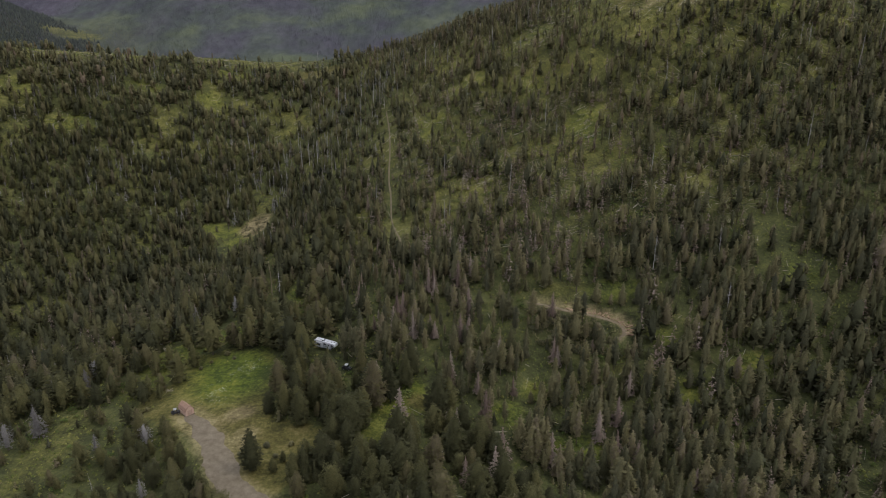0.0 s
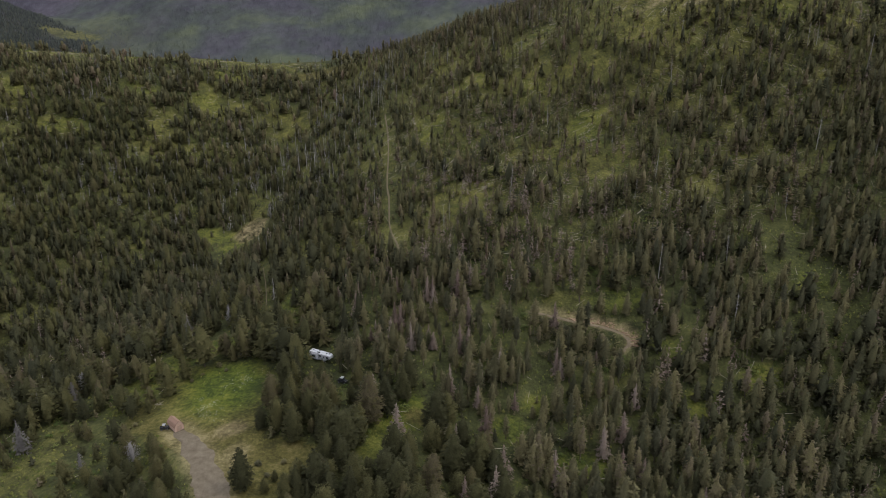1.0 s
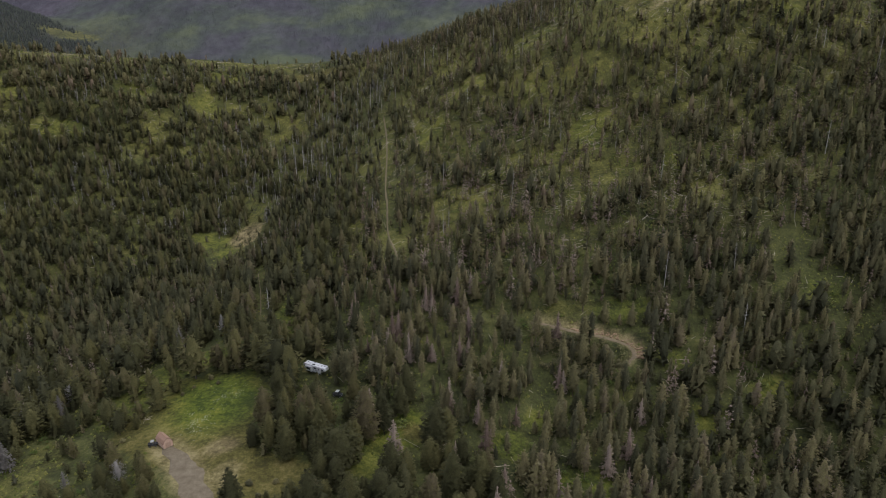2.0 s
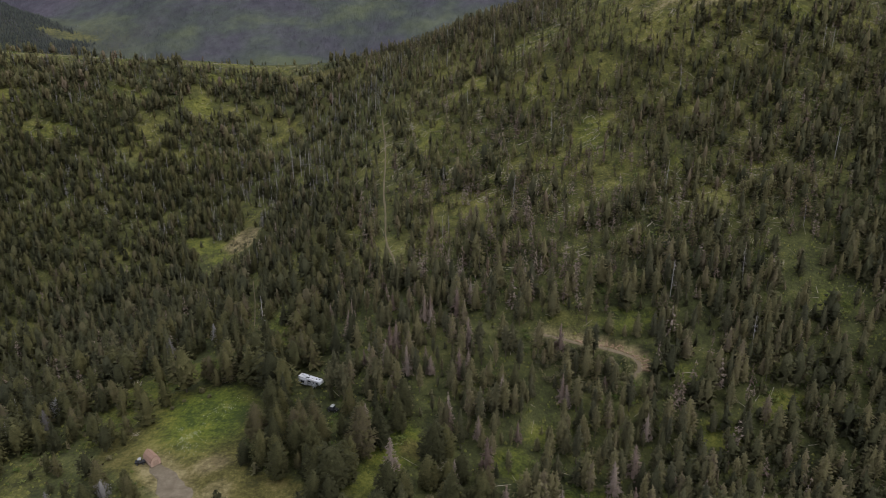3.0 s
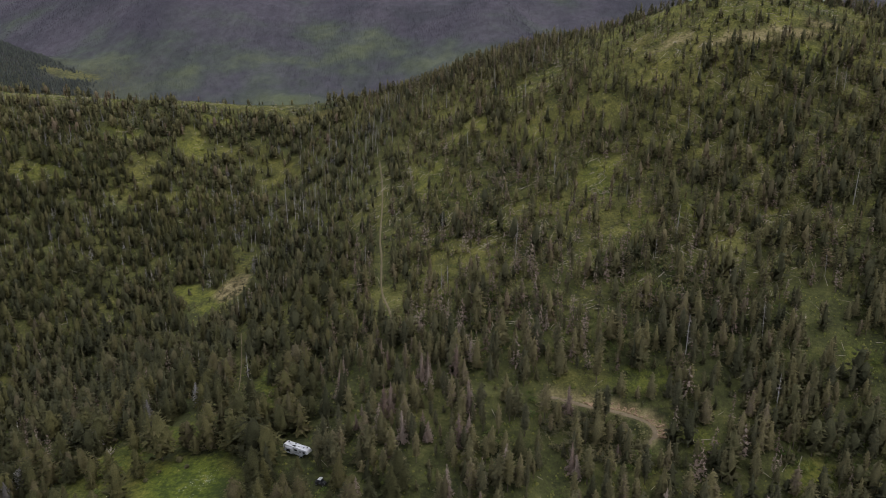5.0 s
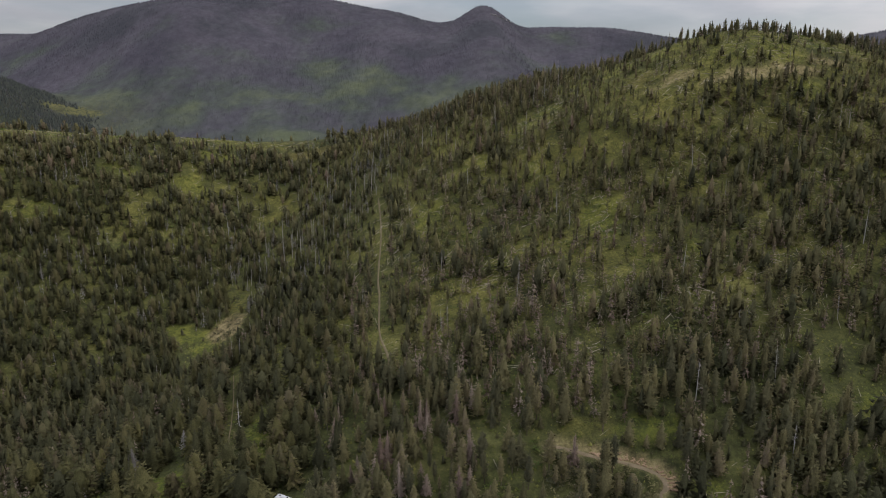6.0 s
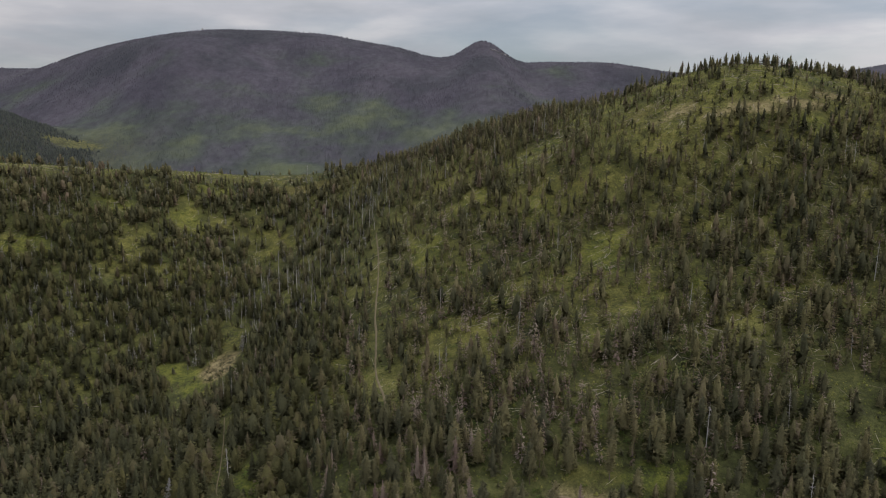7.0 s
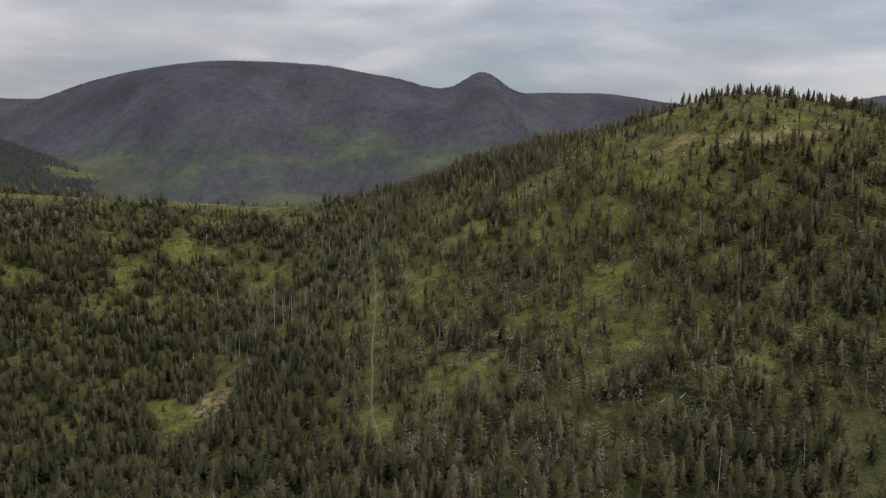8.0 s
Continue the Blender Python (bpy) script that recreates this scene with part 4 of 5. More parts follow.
bend_spots = [(x, y) for x, y in ((rng.uniform(36, 71), rng.uniform(250, 270)) for _ in range(900)) if gap(np.array([x]), np.array([y]), HILL_ROAD)[0][0] > 2.6 and y < 271 - 0.13 * (x - 37) - 0.004 * (x - 37) ** 2][:170]
stuff("bend_shrubs", [[(*thicket_arrays(380 + i), 0)] for i in range(5)], [(x, y, rng.uniform(1.6, 3.2), rng.uniform(0.9, 1.3), z_at(x, y)) for x, y in bend_spots], (NEEDLES,), "dense dark green bushes inside the bend of a dirt road", "shrubs", 13)
stuff("bank_shrubs", [[(*thicket_arrays(360 + i), 0)] for i in range(4)], [(x, y, rng.uniform(0.8, 1.5), rng.uniform(0.9, 1.3), z_at(x, y)) for x, y in bank_spots], (SHADED_SPRUCE_NEEDLES,), "small dark bushes dotted over a bare tan bank", "shrubs", 11)
thickets = cover_places(26000, 57, 1.0, 2.2, thicket_want)
stuff("shrub_thickets", [[(*thicket_arrays(340 + i), 0)] for i in range(6)], [(x, y, h, rng.uniform(1.0, 1.6), z) for x, y, z, h in thickets], (THICKET_LEAF,), "bright green leafy shrubs in damp hollows between the trees", "shrubs", 9)


def sapling_want(x, y):
    o, _, dry_, _ = openness(x, y)
    return np.where(inside_of(x, y, MEADOW), 0.0, 0.55 * (1 - 0.8 * dry_) * (1 - 0.6 * o))


saplings = cover_places(7600, 52, 1.6, 4.2, sapling_want)
sapling_kinds = [[(*crown_arrays("bushy", 6, 22, 320 + i, 1.0, 2.5, 4, 2), 0)] for i in range(5)]
stuff("young_conifers", sapling_kinds, [(x, y, h, rng.uniform(1.1, 1.6), z) for x, y, z, h in saplings], (NEEDLES,), "young green conifers growing between the trees", "saplings", 6)


def log_want(x, y):
    o, _, dry_, _ = openness(x, y)
    hill = step(-60, -10, x) * step(290, 340, y)
    rest = 0.10 + 0.25 * step(450, 520, y)
    return np.where(inside_of(x, y, MEADOW) | ((x + 132) ** 2 + (y - 420) ** 2 < 26 ** 2), 0.0, np.maximum(hill, rest) * (1 - 0.9 * (1 - step(225, 260, y)) * (1 - step(-40, -10, x))) * np.clip(0.42 + 0.9 * ripple(x, y, 24, 43) + 0.9 * o, 0.06, 1))


logs = cover_places(42000, 53, 2.2, 6.5, log_want)
logs = logs[np.argsort((logs[:, 0] - 20) ** 2 + (logs[:, 1] - 300) ** 2)]
log_points, log_tris = limb_arrays((-0.5, 0, 0), (0.5, 0, 0), 0.5, 0.28, 3)


def log_pose(x, y, length):
    """A log of unit length and thickness laid along the slope."""
    turn = rng.gauss(0.5, 0.9) if rng.random() < 0.6 else rng.uniform(0, 3.14)
    dx, dy = math.cos(turn) * length / 2, math.sin(turn) * length / 2
    za, zb = z_at(x - dx, y - dy), z_at(x + dx, y + dy)
    w = Vector((2 * dx, 2 * dy, zb - za)).normalized()
    u = Vector((0, 0, 1)).cross(w).normalized()
    v = w.cross(u)
    thick = rng.uniform(0.15, 0.29)
    m = Matrix((w * length, u * thick, v * thick)).transposed().to_4x4()
    m.translation = Vector((x, y, (za + zb) / 2 + thick * 0.42))
    return m


log_mesh = fast_mesh("fallen_log", log_points, log_tris)
log_mesh.materials.append(GREY_WOOD)
for x, y, z, length in logs[:300]:
    ob = tagged(new("fallen_log", log_mesh), "weathered pale fallen tree stem lying on grass", "log", "fallen logs")
    ob.matrix_basis = log_pose(x, y, length)
pts_, tri_, n_ = [], [], 0
for x, y, z, length in logs[300:]:
    m = np.array(log_pose(x, y, length))
    pts_.append(log_points @ m[:3, :3].T + m[:3, 3])
    tri_.append(log_tris + n_)
    n_ += len(log_points)
timber = fast_mesh("fallen_timber", np.concatenate(pts_), np.concatenate(tri_))
timber.materials.append(GREY_WOOD)
tagged(new("fallen_timber", timber), "pale fallen tree stems scattered over grassy slopes", "logs", kind="stuff")


def far_woods():
    r = np.random.RandomState(61)
    n = 76000
    y = 1350 + 2350 * r.uniform(0, 1, n) ** 0.9
    x = r.uniform(-0.76, 0.76, n) * y
    keep = r.uniform(0, 1, n) < np.clip(0.65 + 0.7 * ripple(x, y, 260, 62) + 0.3 * ripple(x, y, 90, 63), 0.12, 1)
    keep &= ((x + 1026) / 80) ** 2 + ((y - 2006 - 0.10 * (x + 1026)) / 34) ** 2 > r.uniform(0.5, 1.2, len(x))
    x, y = x[keep], y[keep]
    z = height(x, y)
    n = len(x)
    h, w = r.uniform(3.5, 8.0, n), r.uniform(1.4, 2.5, n)
    a = r.uniform(0, 6.28, n)
    pts = np.empty((n, 4, 3))
    for k in range(3):
        pts[:, k, 0], pts[:, k, 1], pts[:, k, 2] = x + w * np.cos(a + 2.094 * k), y + w * np.sin(a + 2.094 * k), z - 0.5
    pts[:, 3, 0], pts[:, 3, 1], pts[:, 3, 2] = x, y, z + h
    base = np.arange(n)[:, None, None] * 4
    tris = (base + np.array([[0, 1, 3], [1, 2, 3], [2, 0, 3]])[None]).reshape(-1, 3)
    away = pts - np.stack([x, y, z - 5.0], 1)[:, None]
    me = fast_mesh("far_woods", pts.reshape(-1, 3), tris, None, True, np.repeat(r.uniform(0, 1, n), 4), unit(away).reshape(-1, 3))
    me.materials.append(HAZY_FAR_TREES)
    tagged(new("far_woods", me), "thinned grey-purple forest on the far mountain range, haze in its colour", "forest", kind="stuff")


far_woods()


def spur_woods():
    """Dark woods on the nearer spur below the range."""
    r = np.random.RandomState(65)
    x, y = r.uniform(-1560, -890, 24000), r.uniform(1600, 2110, 24000)
    keep = ((x + 1026) / 80) ** 2 + ((y - 2006 - 0.10 * (x + 1026)) / 42) ** 2 > r.uniform(0.3, 1.25, len(x))
    keep &= ((x + 1230) / 330) ** 2 + ((y - 1860) / 250) ** 2 < r.uniform(0.7, 1.1, len(x))
    x, y = x[keep], y[keep]
    cone = np.array([(0.24, 0, -0.05), (-0.12, 0.21, -0.05), (-0.12, -0.21, -0.05), (0, 0, 1.0)]), np.array([[0, 1, 3], [1, 2, 3], [2, 0, 3]])
    stuff("spur_woods", [[(*rounded(*cone), 0)]], [(a, b, h, w, z) for a, b, z, h, w in zip(x, y, height(x, y), r.uniform(4, 10, len(x)), r.uniform(0.9, 1.5, len(x)))], (HAZY_SPUR_NEEDLES,), "conifers on a far spur below the range", "forest", 8)


spur_woods()


def flowers():
    """White flower heads in drifts on the clearing."""
    r = np.random.RandomState(71)
    x, y = r.uniform(-104, -62, 16000), r.uniform(212, 258, 16000)
    drift = np.exp(-((x + 84) / 5) ** 2 - ((y - 229) / 6) ** 2) + 0.7 * np.exp(-((x + 78 - 0.5 * (y - 240)) / 5) ** 2 - ((y - 241) / 7) ** 2)
    keep = inside_of(x, y, MEADOW) & (r.uniform(0, 1, len(x)) < drift * np.clip(0.30 + 1.1 * ripple(x, y, 2.2, 72), 0, 1) * 1.0)
    x, y = x[keep], y[keep]
    z = height(x, y) + 0.35
    n, w = len(x), r.uniform(0.05, 0.12, len(x))
    pts = np.empty((n, 5, 3))
    for k in range(4):
        pts[:, k, 0], pts[:, k, 1], pts[:, k, 2] = x + w * math.cos(1.571 * k), y + w * math.sin(1.571 * k), z
    pts[:, 4, 0], pts[:, 4, 1], pts[:, 4, 2] = x, y, z + w * 0.6
    base = np.arange(n)[:, None, None] * 5
    tris = (base + np.array([[0, 1, 4], [1, 2, 4], [2, 3, 4], [3, 0, 4]])[None]).reshape(-1, 3)
    me = fast_mesh("wildflowers", pts.reshape(-1, 3), tris)
    me.materials.append(PETAL)
    tagged(new("wildflowers", me), "white wildflowers in drifts on the green clearing", "flowers", kind="stuff")


PETAL = plain_material("petal", (0.36, 0.36, 0.27), (0.56, 0.55, 0.44), 3.0, relief=0.0)
flowers()


# ---- rocks of the road bank ----
def rock_mesh(seed):
    r = random.Random(seed)
    bm = bmesh.new()
    bmesh.ops.create_icosphere(bm, subdivisions=1, radius=0.5)
    for v in bm.verts:
        v.co *= r.uniform(0.72, 1.2)
        v.co.z *= 0.7
    me = bpy.data.meshes.new("rock")
    bm.to_mesh(me)
    bm.free()
    me.materials.append(BANK_SOIL)
    return me


rocks = [rock_mesh(400 + i) for i in range(5)]
for i in range(290):
    t = rng.uniform(0.38, 0.90)
    x, y = HILL_ROAD[int(t * (len(HILL_ROAD) - 1))]
    away = Vector((x - 61, y - 260)).normalized() * rng.uniform(1.3, 3.9)
    x, y = x + away.x + rng.uniform(-0.8, 0.8), y + away.y
    ob = tagged(new("rock", rocks[i % 5]), "pale tan rock on the road bank", "rock", "rocks of the road bank")
    ob.matrix_basis = pose(x, y, z_at(x, y) + 0.1, rng.uniform(-20, 20), rng.uniform(-20, 20), rng.uniform(0, 360)) @ Matrix.Diagonal((*(rng.uniform(0.35, 1.25) for _ in range(3)), 1))


# ---- the camp: shed, camper and two utility vehicles ----
def box(bm, x0, x1, y0, y1, z0, z1, bevel=0.0):
    made = bmesh.ops.create_cube(bm, size=1.0, matrix=Matrix.Translation(((x0 + x1) / 2, (y0 + y1) / 2, (z0 + z1) / 2)) @ Matrix.Diagonal((x1 - x0, y1 - y0, z1 - z0, 1)))
    if bevel:
        edges = list({e for v in made["verts"] for e in v.link_edges})
        bmesh.ops.bevel(bm, geom=edges, offset=bevel, segments=2, affect="EDGES", profile=0.5)
    return bm


def boxed(*spans, bevel=0.0):
    bm = bmesh.new()
    for q in spans:
        box(bm, *q, bevel=bevel)
    return bm


def extruded(profile, y0, y1, bevel=0.0):
    """A profile in x and z drawn out along y."""
    bm = bmesh.new()
    a = [bm.verts.new((x, y0, z)) for x, z in profile]
    b = [bm.verts.new((x, y1, z)) for x, z in profile]
    bm.faces.new(a)
    bm.faces.new(b[::-1])
    for i in range(len(a)):
        j = (i + 1) % len(a)
        bm.faces.new((a[i], b[i], b[j], a[j]))
    bmesh.ops.recalc_face_normals(bm, faces=bm.faces)
    if bevel:
        bmesh.ops.bevel(bm, geom=list(bm.edges), offset=bevel, segments=2, affect="EDGES", profile=0.5)
    return bm


def drum(radius, width, at, sides=16):
    """A round thing lying across, with an eased rim."""
    bm = bmesh.new()
    turn = Matrix.Rotation(math.pi / 2, 4, "X")
    bmesh.ops.create_cone(bm, cap_ends=True, segments=sides, radius1=radius, radius2=radius, depth=width, matrix=Matrix.Translation(at) @ turn)
    bmesh.ops.bevel(bm, geom=list(bm.edges), offset=min(radius, width) * 0.15, segments=1, affect="EDGES")
    return bm


ROOF_FELT = plain_material("roof_felt", (0.190, 0.115, 0.080), (0.290, 0.185, 0.135), 2.2, 0.9, stretch=(1, 3, 1))
SHED_BOARD = plain_material("shed_board", (0.400, 0.270, 0.205), (0.520, 0.375, 0.300), 2.0, 0.85, stretch=(5, 5, 0.4))
SHED_TRIM = plain_material("shed_trim", (0.300, 0.200, 0.150), (0.420, 0.300, 0.240), 3.0, 0.8)
WHITE_PANEL = plain_material("white_panel", (0.370, 0.380, 0.405), (0.510, 0.518, 0.535), 0.9, 0.4, specular=0.5, relief=0.0)
PALE_ROOF = plain_material("pale_roof", (0.300, 0.305, 0.310), (0.420, 0.425, 0.430), 1.2, 0.5, relief=0.0)
GREY_PANEL = plain_material("grey_panel", (0.200, 0.205, 0.220), (0.300, 0.305, 0.320), 1.2, 0.5, relief=0.0)
DARK_GLASS = plain_material("dark_glass", (0.020, 0.024, 0.030), (0.035, 0.040, 0.048), 1.0, 0.1, specular=0.6, relief=0.0)
BLACK_PLASTIC = plain_material("black_plastic", (0.018, 0.018, 0.020), (0.040, 0.040, 0.042), 2.0, 0.6)
RUBBER = plain_material("rubber", (0.022, 0.021, 0.020), (0.050, 0.047, 0.043), 3.0, 0.9)
STEEL = plain_material("steel", (0.300, 0.300, 0.300), (0.450, 0.450, 0.450), 3.0, 0.4, 0.8)
SEAT_CLOTH = plain_material("seat_cloth", (0.050, 0.050, 0.055), (0.090, 0.090, 0.095), 4.0, 0.9)


def barn_shed():
    """A gambrel shed 5.2 m long and 3.4 m wide; its door end looks along +x."""
    root = tagged(new("barn_shed"), "small tan wooden shed with a brown gambrel roof", "shed")
    eave, knee, top = 1.75, 2.75, 3.55
    section = [(-1.6, 0.0), (1.6, 0.0), (1.6, eave), (1.05, knee), (0, top), (-1.05, knee), (-1.6, eave)]

    def gable(x):
        bm = bmesh.new()
        a = [bm.verts.new((x - 0.05, y, z)) for y, z in section]
        b = [bm.verts.new((x + 0.05, y, z)) for y, z in section]
        bm.faces.new(a)
        bm.faces.new(b[::-1])
        for i in range(len(a)):
            j = (i + 1) % len(a)
            bm.faces.new((a[i], b[i], b[j], a[j]))
        bmesh.ops.recalc_face_normals(bm, faces=bm.faces)
        return bm

    def slab(y0, z0, y1, z1, thick=0.09):
        """A roof slope between two lines along the shed."""
        d = Vector((0, y1 - y0, z1 - z0)).normalized()
        n = Vector((0, -d.z, d.y)) * thick
        if n.z < 0:
            n = -n
        bm = bmesh.new()
        low = [bm.verts.new((x, y, z)) for x, y, z in ((-2.75, y0, z0), (2.75, y0, z0), (2.75, y1, z1), (-2.75, y1, z1))]
        high = [bm.verts.new(v.co + n) for v in low]
        bm.faces.new(low)
        bm.faces.new(high[::-1])
        for i in range(4):
            j = (i + 1) % 4
            bm.faces.new((low[i], high[i], high[j], low[j]))
        bmesh.ops.recalc_face_normals(bm, faces=bm.faces)
        return bm

    for x in (-2.55, 2.55):
        part("gable_wall", gable(x), SHED_BOARD, root)
    for y in (-1.55, 1.55):
        part("side_wall", boxed((-2.5, 2.5, y - 0.05, y + 0.05, 0, eave)), SHED_BOARD, root)
    for y in (-1, 1):
        part("roof", slab(1.72 * y, eave - 0.12, 1.07 * y, knee + 0.02), ROOF_FELT, root, "steep lower roof slope of brown felt")
        part("roof", slab(1.09 * y, knee, 0, top + 0.02), ROOF_FELT, root, "upper roof slope of brown felt")
    part("ridge_cap", boxed((-2.76, 2.76, -0.12, 0.12, top + 0.06, top + 0.13), bevel=0.02), ROOF_FELT, root)
    door = part("door", boxed((2.605, 2.66, -0.75, 0.75, 0.1, 1.95)), SHED_TRIM, root, "brown wooden double door")
    part("handle", boxed((2.66, 2.70, -0.08, -0.03, 0.95, 1.15)), STEEL, door)
    for y in (-0.85, 0.78):
        part("door_trim", boxed((2.605, 2.68, y, y + 0.08, 0.1, 2.0)), SHED_TRIM, root)
    part("floor_beam", boxed((-2.6, 2.6, -1.6, 1.6, -0.3, 0.0)), BARK, root)
    return root


def wheel(root, at, radius=0.36, width=0.24):
    tyre = part("wheel", drum(radius, width, at, 18), RUBBER, root)
    part("rim", drum(radius * 0.55, width + 0.03, at, 12), STEEL, tyre)


def camper():
    """A long travel trailer with a raised nose; its nose looks along +x."""
    root = tagged(new("camper_trailer"), "white travel trailer with dark windows parked between conifers", "trailer")
    shell = [(-5.5, 0.75), (2.6, 0.75), (2.8, 1.75), (4.6, 1.85), (4.85, 2.3), (4.5, 3.1), (4.0, 3.3), (-5.2, 3.35), (-5.55, 3.1)]
    part("body", extruded(shell, -1.25, 1.25, 0.07), WHITE_PANEL, root)
    part("skirt", boxed((-5.3, 2.55, -1.27, 1.27, 0.52, 0.80), bevel=0.03), GREY_PANEL, root, "dark grey lower skirt")
    for y in (-1.26, 1.26):
        part("roof_edge", boxed((-5.3, 4.1, y - 0.03, y + 0.03, 3.12, 3.24)), GREY_PANEL, root)
    slide = part("slide_out", boxed((-4.2, -1.2, -2.1, -1.2, 0.95, 2.95), bevel=0.04), WHITE_PANEL, root)
    part("slide_window", boxed((-3.5, -1.9, -2.13, -2.09, 1.6, 2.5), bevel=0.01), DARK_GLASS, slide)
    part("slide_topper", boxed((-4.25, -1.15, -2.14, -1.22, 2.96, 3.02)), GREY_PANEL, slide, "grey fabric topper")
    for x0, x1 in ((-0.7, 0.5), (2.9, 3.9), (-5.1, -4.4)):
        frame_ = part("window", boxed((x0, x1, -1.29, -1.245, 1.95, 2.7)), GREY_PANEL, root, "grey framed window")
        part("pane", boxed((x0 + 0.06, x1 - 0.06, -1.305, -1.27, 2.01, 2.64)), DARK_GLASS, frame_, "dark glass pane")
    entry = part("door", boxed((1.45, 2.15, -1.30, -1.245, 0.85, 2.8), bevel=0.02), WHITE_PANEL, root)
    part("door_pane", boxed((1.6, 2.0, -1.32, -1.295, 1.9, 2.5)), DARK_GLASS, entry)
    for x0, x1, z in ((-5.4, -4.3, 1.4), (-1.1, 1.4, 1.3), (2.75, 4.5, 1.88)):
        part("stripe", boxed((x0, x1, -1.275, -1.24, z, z + 0.3)), GREY_PANEL, root, "grey stripe on the side")
    part("rear_window", boxed((-5.59, -5.52, -0.7, 0.7, 1.8, 2.6)), DARK_GLASS, root)
    part("awning", boxed((-0.9, 3.3, -1.44, -1.28, 2.93, 3.08), bevel=0.05), WHITE_PANEL, root, "rolled white awning")
    for x in (-3.4, 0.2):
        part("air_conditioner", boxed((x, x + 1.0, -0.42, 0.42, 3.33, 3.66), bevel=0.08), WHITE_PANEL, root)
    for x, y in ((-4.6, 0.3), (-1.7, 0.4), (2.2, -0.3), (3.3, 0.2)):
        part("roof_vent", boxed((x, x + 0.5, y, y + 0.5, 3.31, 3.47), bevel=0.04), BLACK_PLASTIC, root, "dark roof vent")
    part("solar_panel", boxed((-1.9, -0.5, -0.9, -0.2, 3.36, 3.41)), DARK_GLASS, root, "dark roof panel")
    part("ladder", boxed((-5.68, -5.62, 0.75, 0.80, 1.0, 3.4), (-5.68, -5.62, 1.10, 1.15, 1.0, 3.4), *[(-5.68, -5.62, 0.78, 1.12, z, z + 0.04) for z in (1.3, 1.7, 2.1, 2.5, 2.9, 3.3)]), STEEL, root)
    for x in (-2.3, -1.4):
        for y in (-1.12, 1.12):
            wheel(root, (x, y, 0.36))
    for y in (-0.9, 0.9):
        part("landing_leg", boxed((2.4, 2.52, y - 0.06, y + 0.06, -0.1, 0.8)), STEEL, root)
        part("stabiliser", boxed((-5.2, -5.08, y - 0.06, y + 0.06, -0.1, 0.6)), STEEL, root)
    part("hitch", boxed((3.5, 3.8, -0.18, 0.18, 1.2, 1.85), bevel=0.03), BLACK_PLASTIC, root)
    part("step", boxed((1.5, 2.1, -1.62, -1.27, 0.42, 0.48), (1.55, 2.05, -1.85, -1.6, 0.2, 0.26)), STEEL, root)
    return root


def utility_vehicle(label, paint, roof_paint):
    """An off-road side-by-side, 3 m long; its nose looks along +x."""
    root = tagged(new("utility_vehicle"), label, "off-road vehicle")
    part("chassis", boxed((-1.35, 1.35, -0.55, 0.55, 0.35, 0.60), bevel=0.04), BLACK_PLASTIC, root)
    part("hood", extruded([(0.55, 0.6), (1.45, 0.6), (1.5, 0.85), (1.2, 1.05), (0.55, 1.15)], -0.62, 0.62, 0.05), paint, root)
    part("cargo_bed", boxed((-1.5, -0.55, -0.70, 0.70, 0.78, 0.84), (-1.5, -0.55, -0.70, -0.64, 0.8, 1.12), (-1.5, -0.55, 0.64, 0.70, 0.8, 1.12), (-1.5, -1.44, -0.70, 0.70, 0.8, 1.12), (-0.61, -0.55, -0.70, 0.70, 0.8, 1.12)), paint, root)
    for y in (-0.32, 0.32):
        seat = part("seat", boxed((-0.45, 0.05, y - 0.25, y + 0.25, 0.62, 0.80), bevel=0.05), SEAT_CLOTH, root)
        part("backrest", boxed((-0.55, -0.40, y - 0.25, y + 0.25, 0.80, 1.40), bevel=0.05), SEAT_CLOTH, seat)
    for y in (-0.65, 0.65):
        part("roll_bar", extruded([(0.55, 1.1), (0.62, 1.1), (0.32, 1.86), (-0.55, 1.9), (-0.58, 0.85), (-0.51, 0.85), (-0.49, 1.83), (0.28, 1.80)], y - 0.03, y + 0.03), BLACK_PLASTIC, root)
        part("headlight", boxed((1.43, 1.53, y * 0.7 - 0.12, y * 0.7 + 0.12, 0.82, 0.95), bevel=0.02), STEEL, root, "clear headlight")
    part("roof", boxed((-0.62, 0.42, -0.72, 0.72, 1.88, 1.96), bevel=0.03), roof_paint, root)
    part("windscreen", extruded([(0.60, 1.15), (0.63, 1.15), (0.36, 1.84), (0.33, 1.84)], -0.60, 0.60), DARK_GLASS, root)
    part("steering_wheel", drum(0.17, 0.04, (0.30, 0.32, 1.12), 14), BLACK_PLASTIC, root)
    part("bumper", boxed((1.46, 1.60, -0.45, 0.45, 0.45, 0.75), bevel=0.03), BLACK_PLASTIC, root)
    for x in (-0.95, 1.0):
        for y in (-0.68, 0.68):
            wheel(root, (x, y, 0.34), 0.34, 0.26)
    return root


def park(root, x, y, turn, lift=0.0, size=1.0):
    root.matrix_basis = pose(x, y, z_at(x, y) + lift, 0, 0, turn) @ Matrix.Diagonal((size, size, size, 1))


park(barn_shed(), -92.0, 217.2, -43, 0.25)
park(camper(), -46.6, 252.4, -28, 0.12, 0.97)
park(utility_vehicle("dark off-road vehicle parked beside the shed", BLACK_PLASTIC, GREY_PANEL), -95.6, 216.4, 15, 0.05, 1.0)
park(utility_vehicle("black off-road vehicle with a white roof under trees", BLACK_PLASTIC, PALE_ROOF), -37.0, 238.8, -20, 0.05, 1.15)


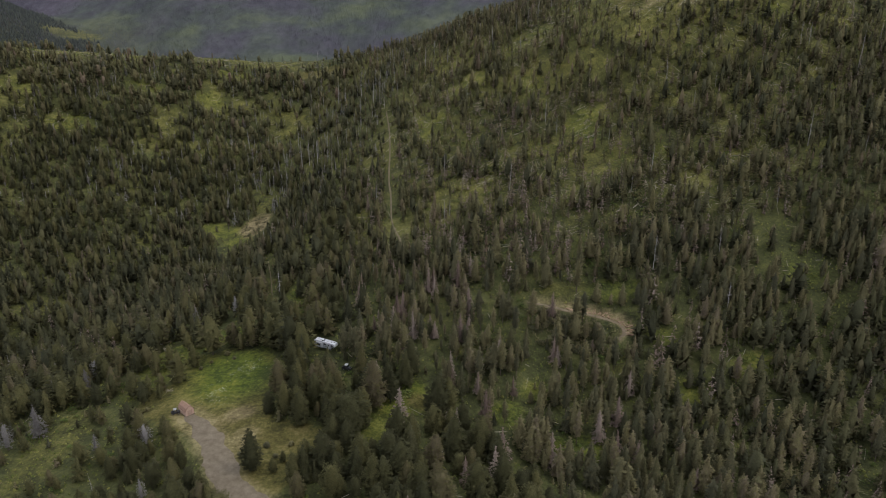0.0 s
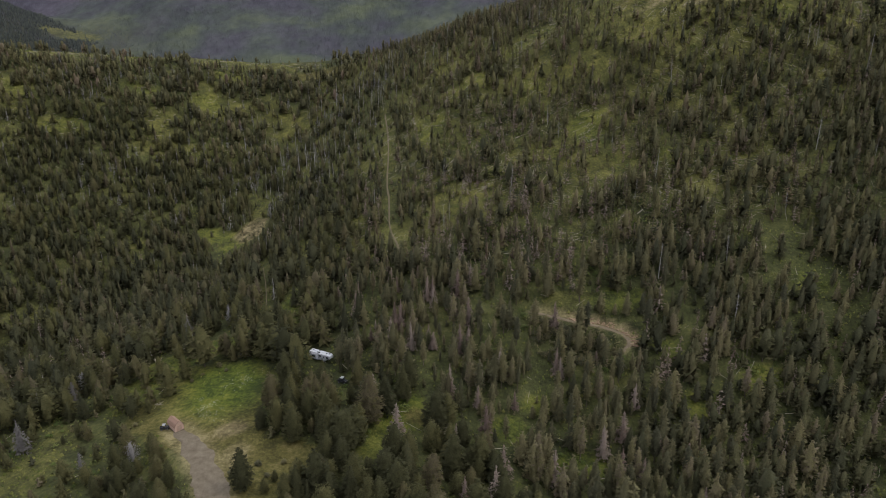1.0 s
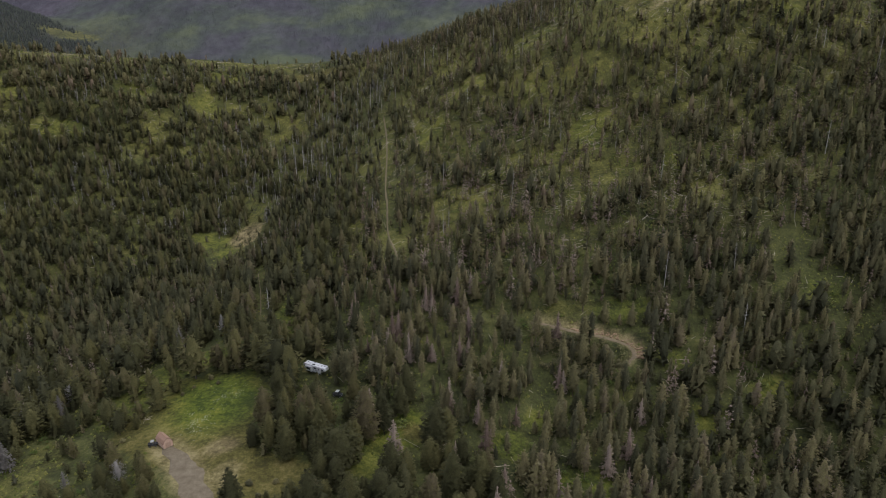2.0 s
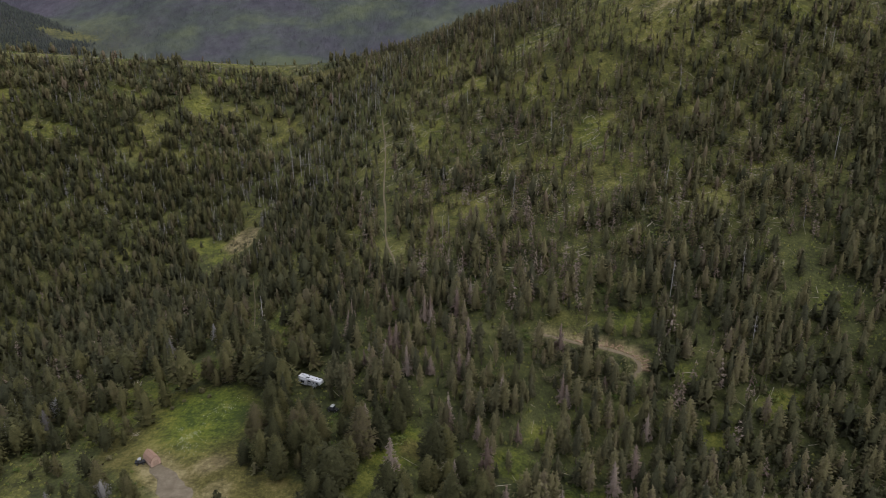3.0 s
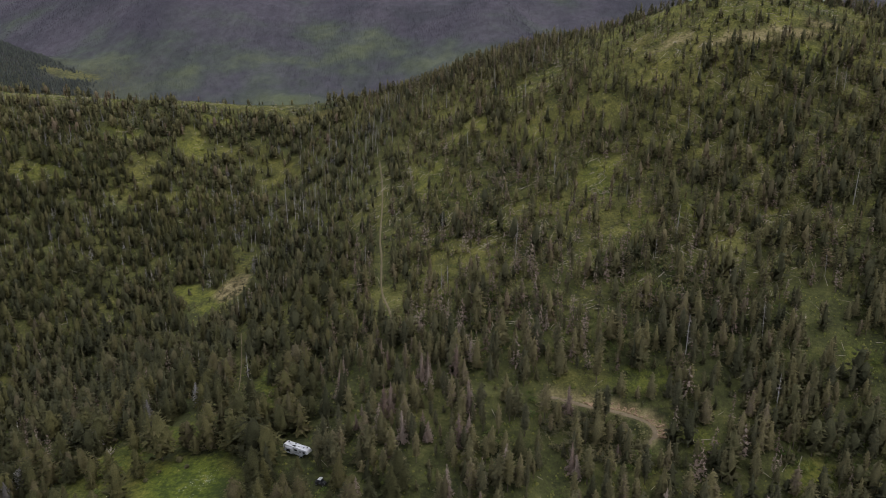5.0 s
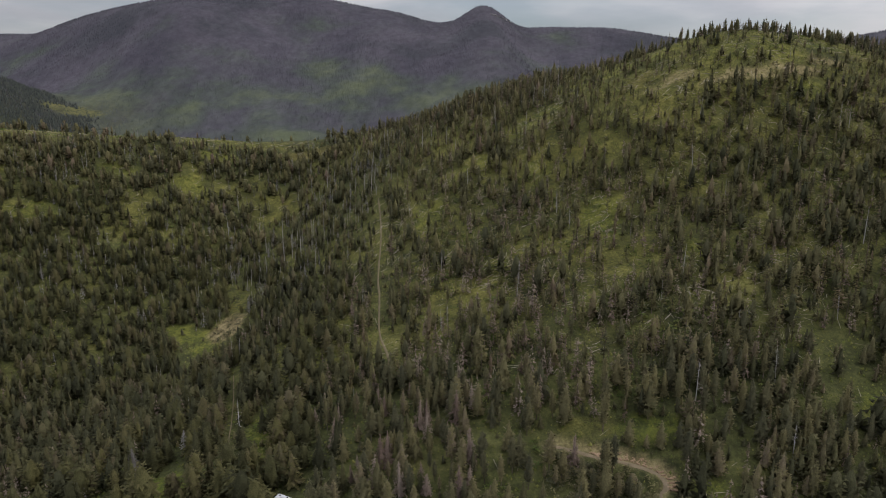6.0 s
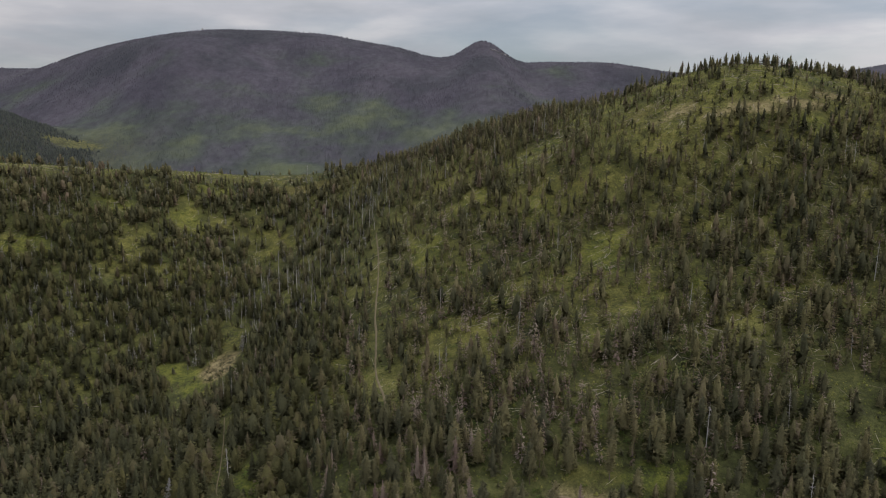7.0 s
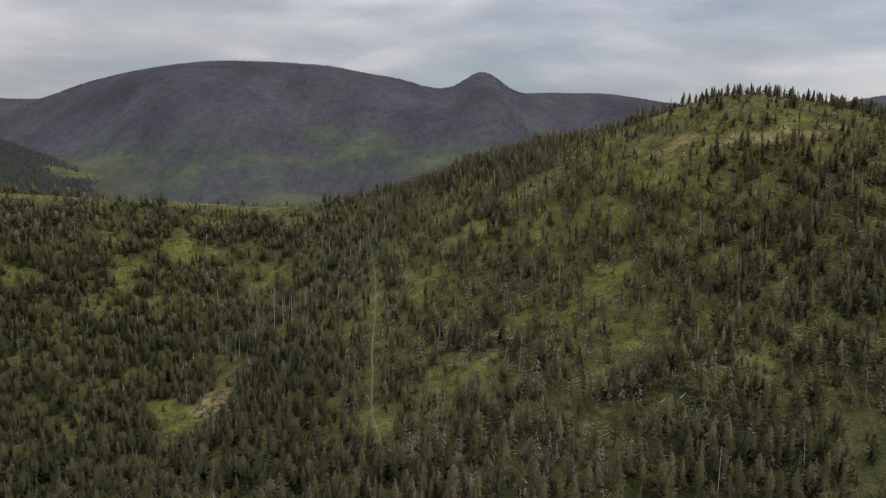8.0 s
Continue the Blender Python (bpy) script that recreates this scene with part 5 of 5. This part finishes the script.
# ---- deadwood, a fire ring and brush round the clearing ----
DEAD_SHRUB, BRUSH_PILE, FIRE_RING = (-117, 266), (-1, 217), (-63.5, 240)
BRANCH_PILES = [(-115, 297), (-104, 233), (-80, 261)]


def shrub(x, y, tall, wide, seed, label="low dark green shrub on the clearing", group="shrubs on the clearing"):
    """A low dense bush of small leafy sprays."""
    p, t, way = crown_arrays("round", 7, 330, seed, 1.0, 1.2, 7, 5)
    me = fast_mesh("shrub", p - np.array([0, 0, 0.10]), t, None, True, np.full(len(p), 0.15), way)
    me.materials.append(NEEDLES)
    ob = tagged(new("shrub", me), label, "shrub", group)
    ob.matrix_basis = pose(x, y, z_at(x, y), 0, 0, 40 * seed) @ Matrix.Diagonal((wide, wide, tall, 1))


for i, (x, y, tall, wide) in enumerate([(-88, 255, 2.2, 4.4), (-84, 251, 1.6, 3.4), (-96, 246, 1.4, 3.2), (-93, 250, 1.2, 2.6), (-58, 195, 2.2, 4.2), (-54, 190, 1.7, 3.4), (-66, 192, 1.3, 2.8), (-50, 196, 2.0, 3.6), (-108, 221, 1.8, 3.4), (-112, 230, 1.6, 3.2), (-106, 209, 2.0, 3.8)]):
    shrub(x, y, tall, wide, 540 + i)


for i in range(26):
    u = i / 25
    x, y = 42 + 28 * u + rng.uniform(-1.5, 1.5), 268.5 - 7.5 * u - rng.uniform(0, 6.5)
    shrub(x, y, rng.uniform(1.6, 3.4), rng.uniform(3.2, 5.4), 560 + i, "dark green bush below the dirt road", "bushes below the dirt road")


def deadwood(name, label, x, y, count, reach, thick, rise, seed):
    """Bleached branches lying or standing over one another."""
    r = random.Random(seed)
    pieces = []
    for _ in range(count):
        a = r.uniform(0, 6.283)
        length = reach * r.uniform(0.5, 1.1)
        ox, oy = r.gauss(0, reach * 0.25 * (1 - rise)), r.gauss(0, reach * 0.25 * (1 - rise))
        low, high = r.uniform(0.02, 0.15), r.uniform(0.2, 0.6) * (1 - rise) + rise * length * r.uniform(0.7, 1.0)
        flat = length * (1 - 0.55 * rise)
        pieces.append(limb_arrays((ox, oy, low), (ox + flat * math.cos(a), oy + flat * math.sin(a), high), thick, thick * 0.4, 4))
        if r.random() < 0.7:
            m = 0.6
            mx, my, mz = ox + m * flat * math.cos(a), oy + m * flat * math.sin(a), low + m * (high - low)
            b = a + r.choice((-0.7, 0.7))
            pieces.append(limb_arrays((mx, my, mz), (mx + 0.4 * flat * math.cos(b), my + 0.4 * flat * math.sin(b), mz + 0.3 * length * max(rise, 0.15)), thick * 0.6, thick * 0.2, 3))
    p, t = joined(pieces)
    me = fast_mesh(name, p, t)
    me.materials.append(GREY_WOOD)
    ob = tagged(new(name, me), label, "deadwood")
    ob.location = (x, y, z_at(x, y))
    return ob


deadwood("dead_shrub", "bleached leafless dead shrub at the clearing's edge", DEAD_SHRUB[0], DEAD_SHRUB[1], 26, 3.2, 0.09, 0.85, 501)
for i, (x, y) in enumerate(BRANCH_PILES):
    deadwood("branch_pile", "pale bleached branches lying on the grass", x, y, 14, 2.4, 0.055, 0.0, 510 + i)
deadwood("brush_pile", "heap of grey dead branches beneath conifers", BRUSH_PILE[0], BRUSH_PILE[1], 60, 4.5, 0.08, 0.12, 530)


def fire_ring(x, y):
    root = tagged(new("fire_ring"), "small ring of pale stones on the grass", "fire ring")
    for k in range(11):
        ob = new("stone", rocks[k % 5])
        ob.parent = root
        ob.matrix_basis = pose(0.75 * math.cos(k * 0.571), 0.75 * math.sin(k * 0.571), 0.12, 0, 0, 50 * k) @ Matrix.Diagonal((0.5, 0.42, 0.45, 1))
    root.location = (x, y, z_at(x, y))


fire_ring(*FIRE_RING)


# ---- pale rock on the small peak's flank ----
OUTCROP_ROCK = plain_material("outcrop_rock", (0.170, 0.165, 0.165), (0.300, 0.292, 0.285), 0.12, 0.95, relief=0.6)


def outcrops():
    for i in range(12):
        u = i / 11
        x, y = 182 + 80 * u + rng.uniform(-5, 5), 2893 + 95 * u * u + rng.uniform(-6, 6)
        me = rock_mesh(430 + i)
        me.materials.clear()
        me.materials.append(OUTCROP_ROCK)
        ob = tagged(new("rock_outcrop", me), "pale grey rock outcrop on the far peak", "rock", "rocks of the far peak")
        ob.matrix_basis = pose(x, y, z_at(x, y) + 1.5, rng.uniform(-15, 15), rng.uniform(-15, 15), rng.uniform(0, 360)) @ Matrix.Diagonal((rng.uniform(9, 17), rng.uniform(7, 12), rng.uniform(5, 9), 1))


outcrops()


# ---- a lookout on the far summit ----
def lookout():
    root = tagged(new("lookout_tower"), "tiny grey lookout tower on the far summit", "tower")
    for x in (-2, 2):
        for y in (-2, 2):
            part("leg", boxed((x - 0.3, x + 0.3, y - 0.3, y + 0.3, -2, 6)), GREY_WOOD, root)
    part("cabin", boxed((-3, 3, -3, 3, 6, 9), bevel=0.1), GREY_WOOD, root)
    part("roof", extruded([(-3.6, 9), (3.6, 9), (0, 11)], -3.6, 3.6), BARK, root)
    return root


park(lookout(), -1030, 3190, 20)
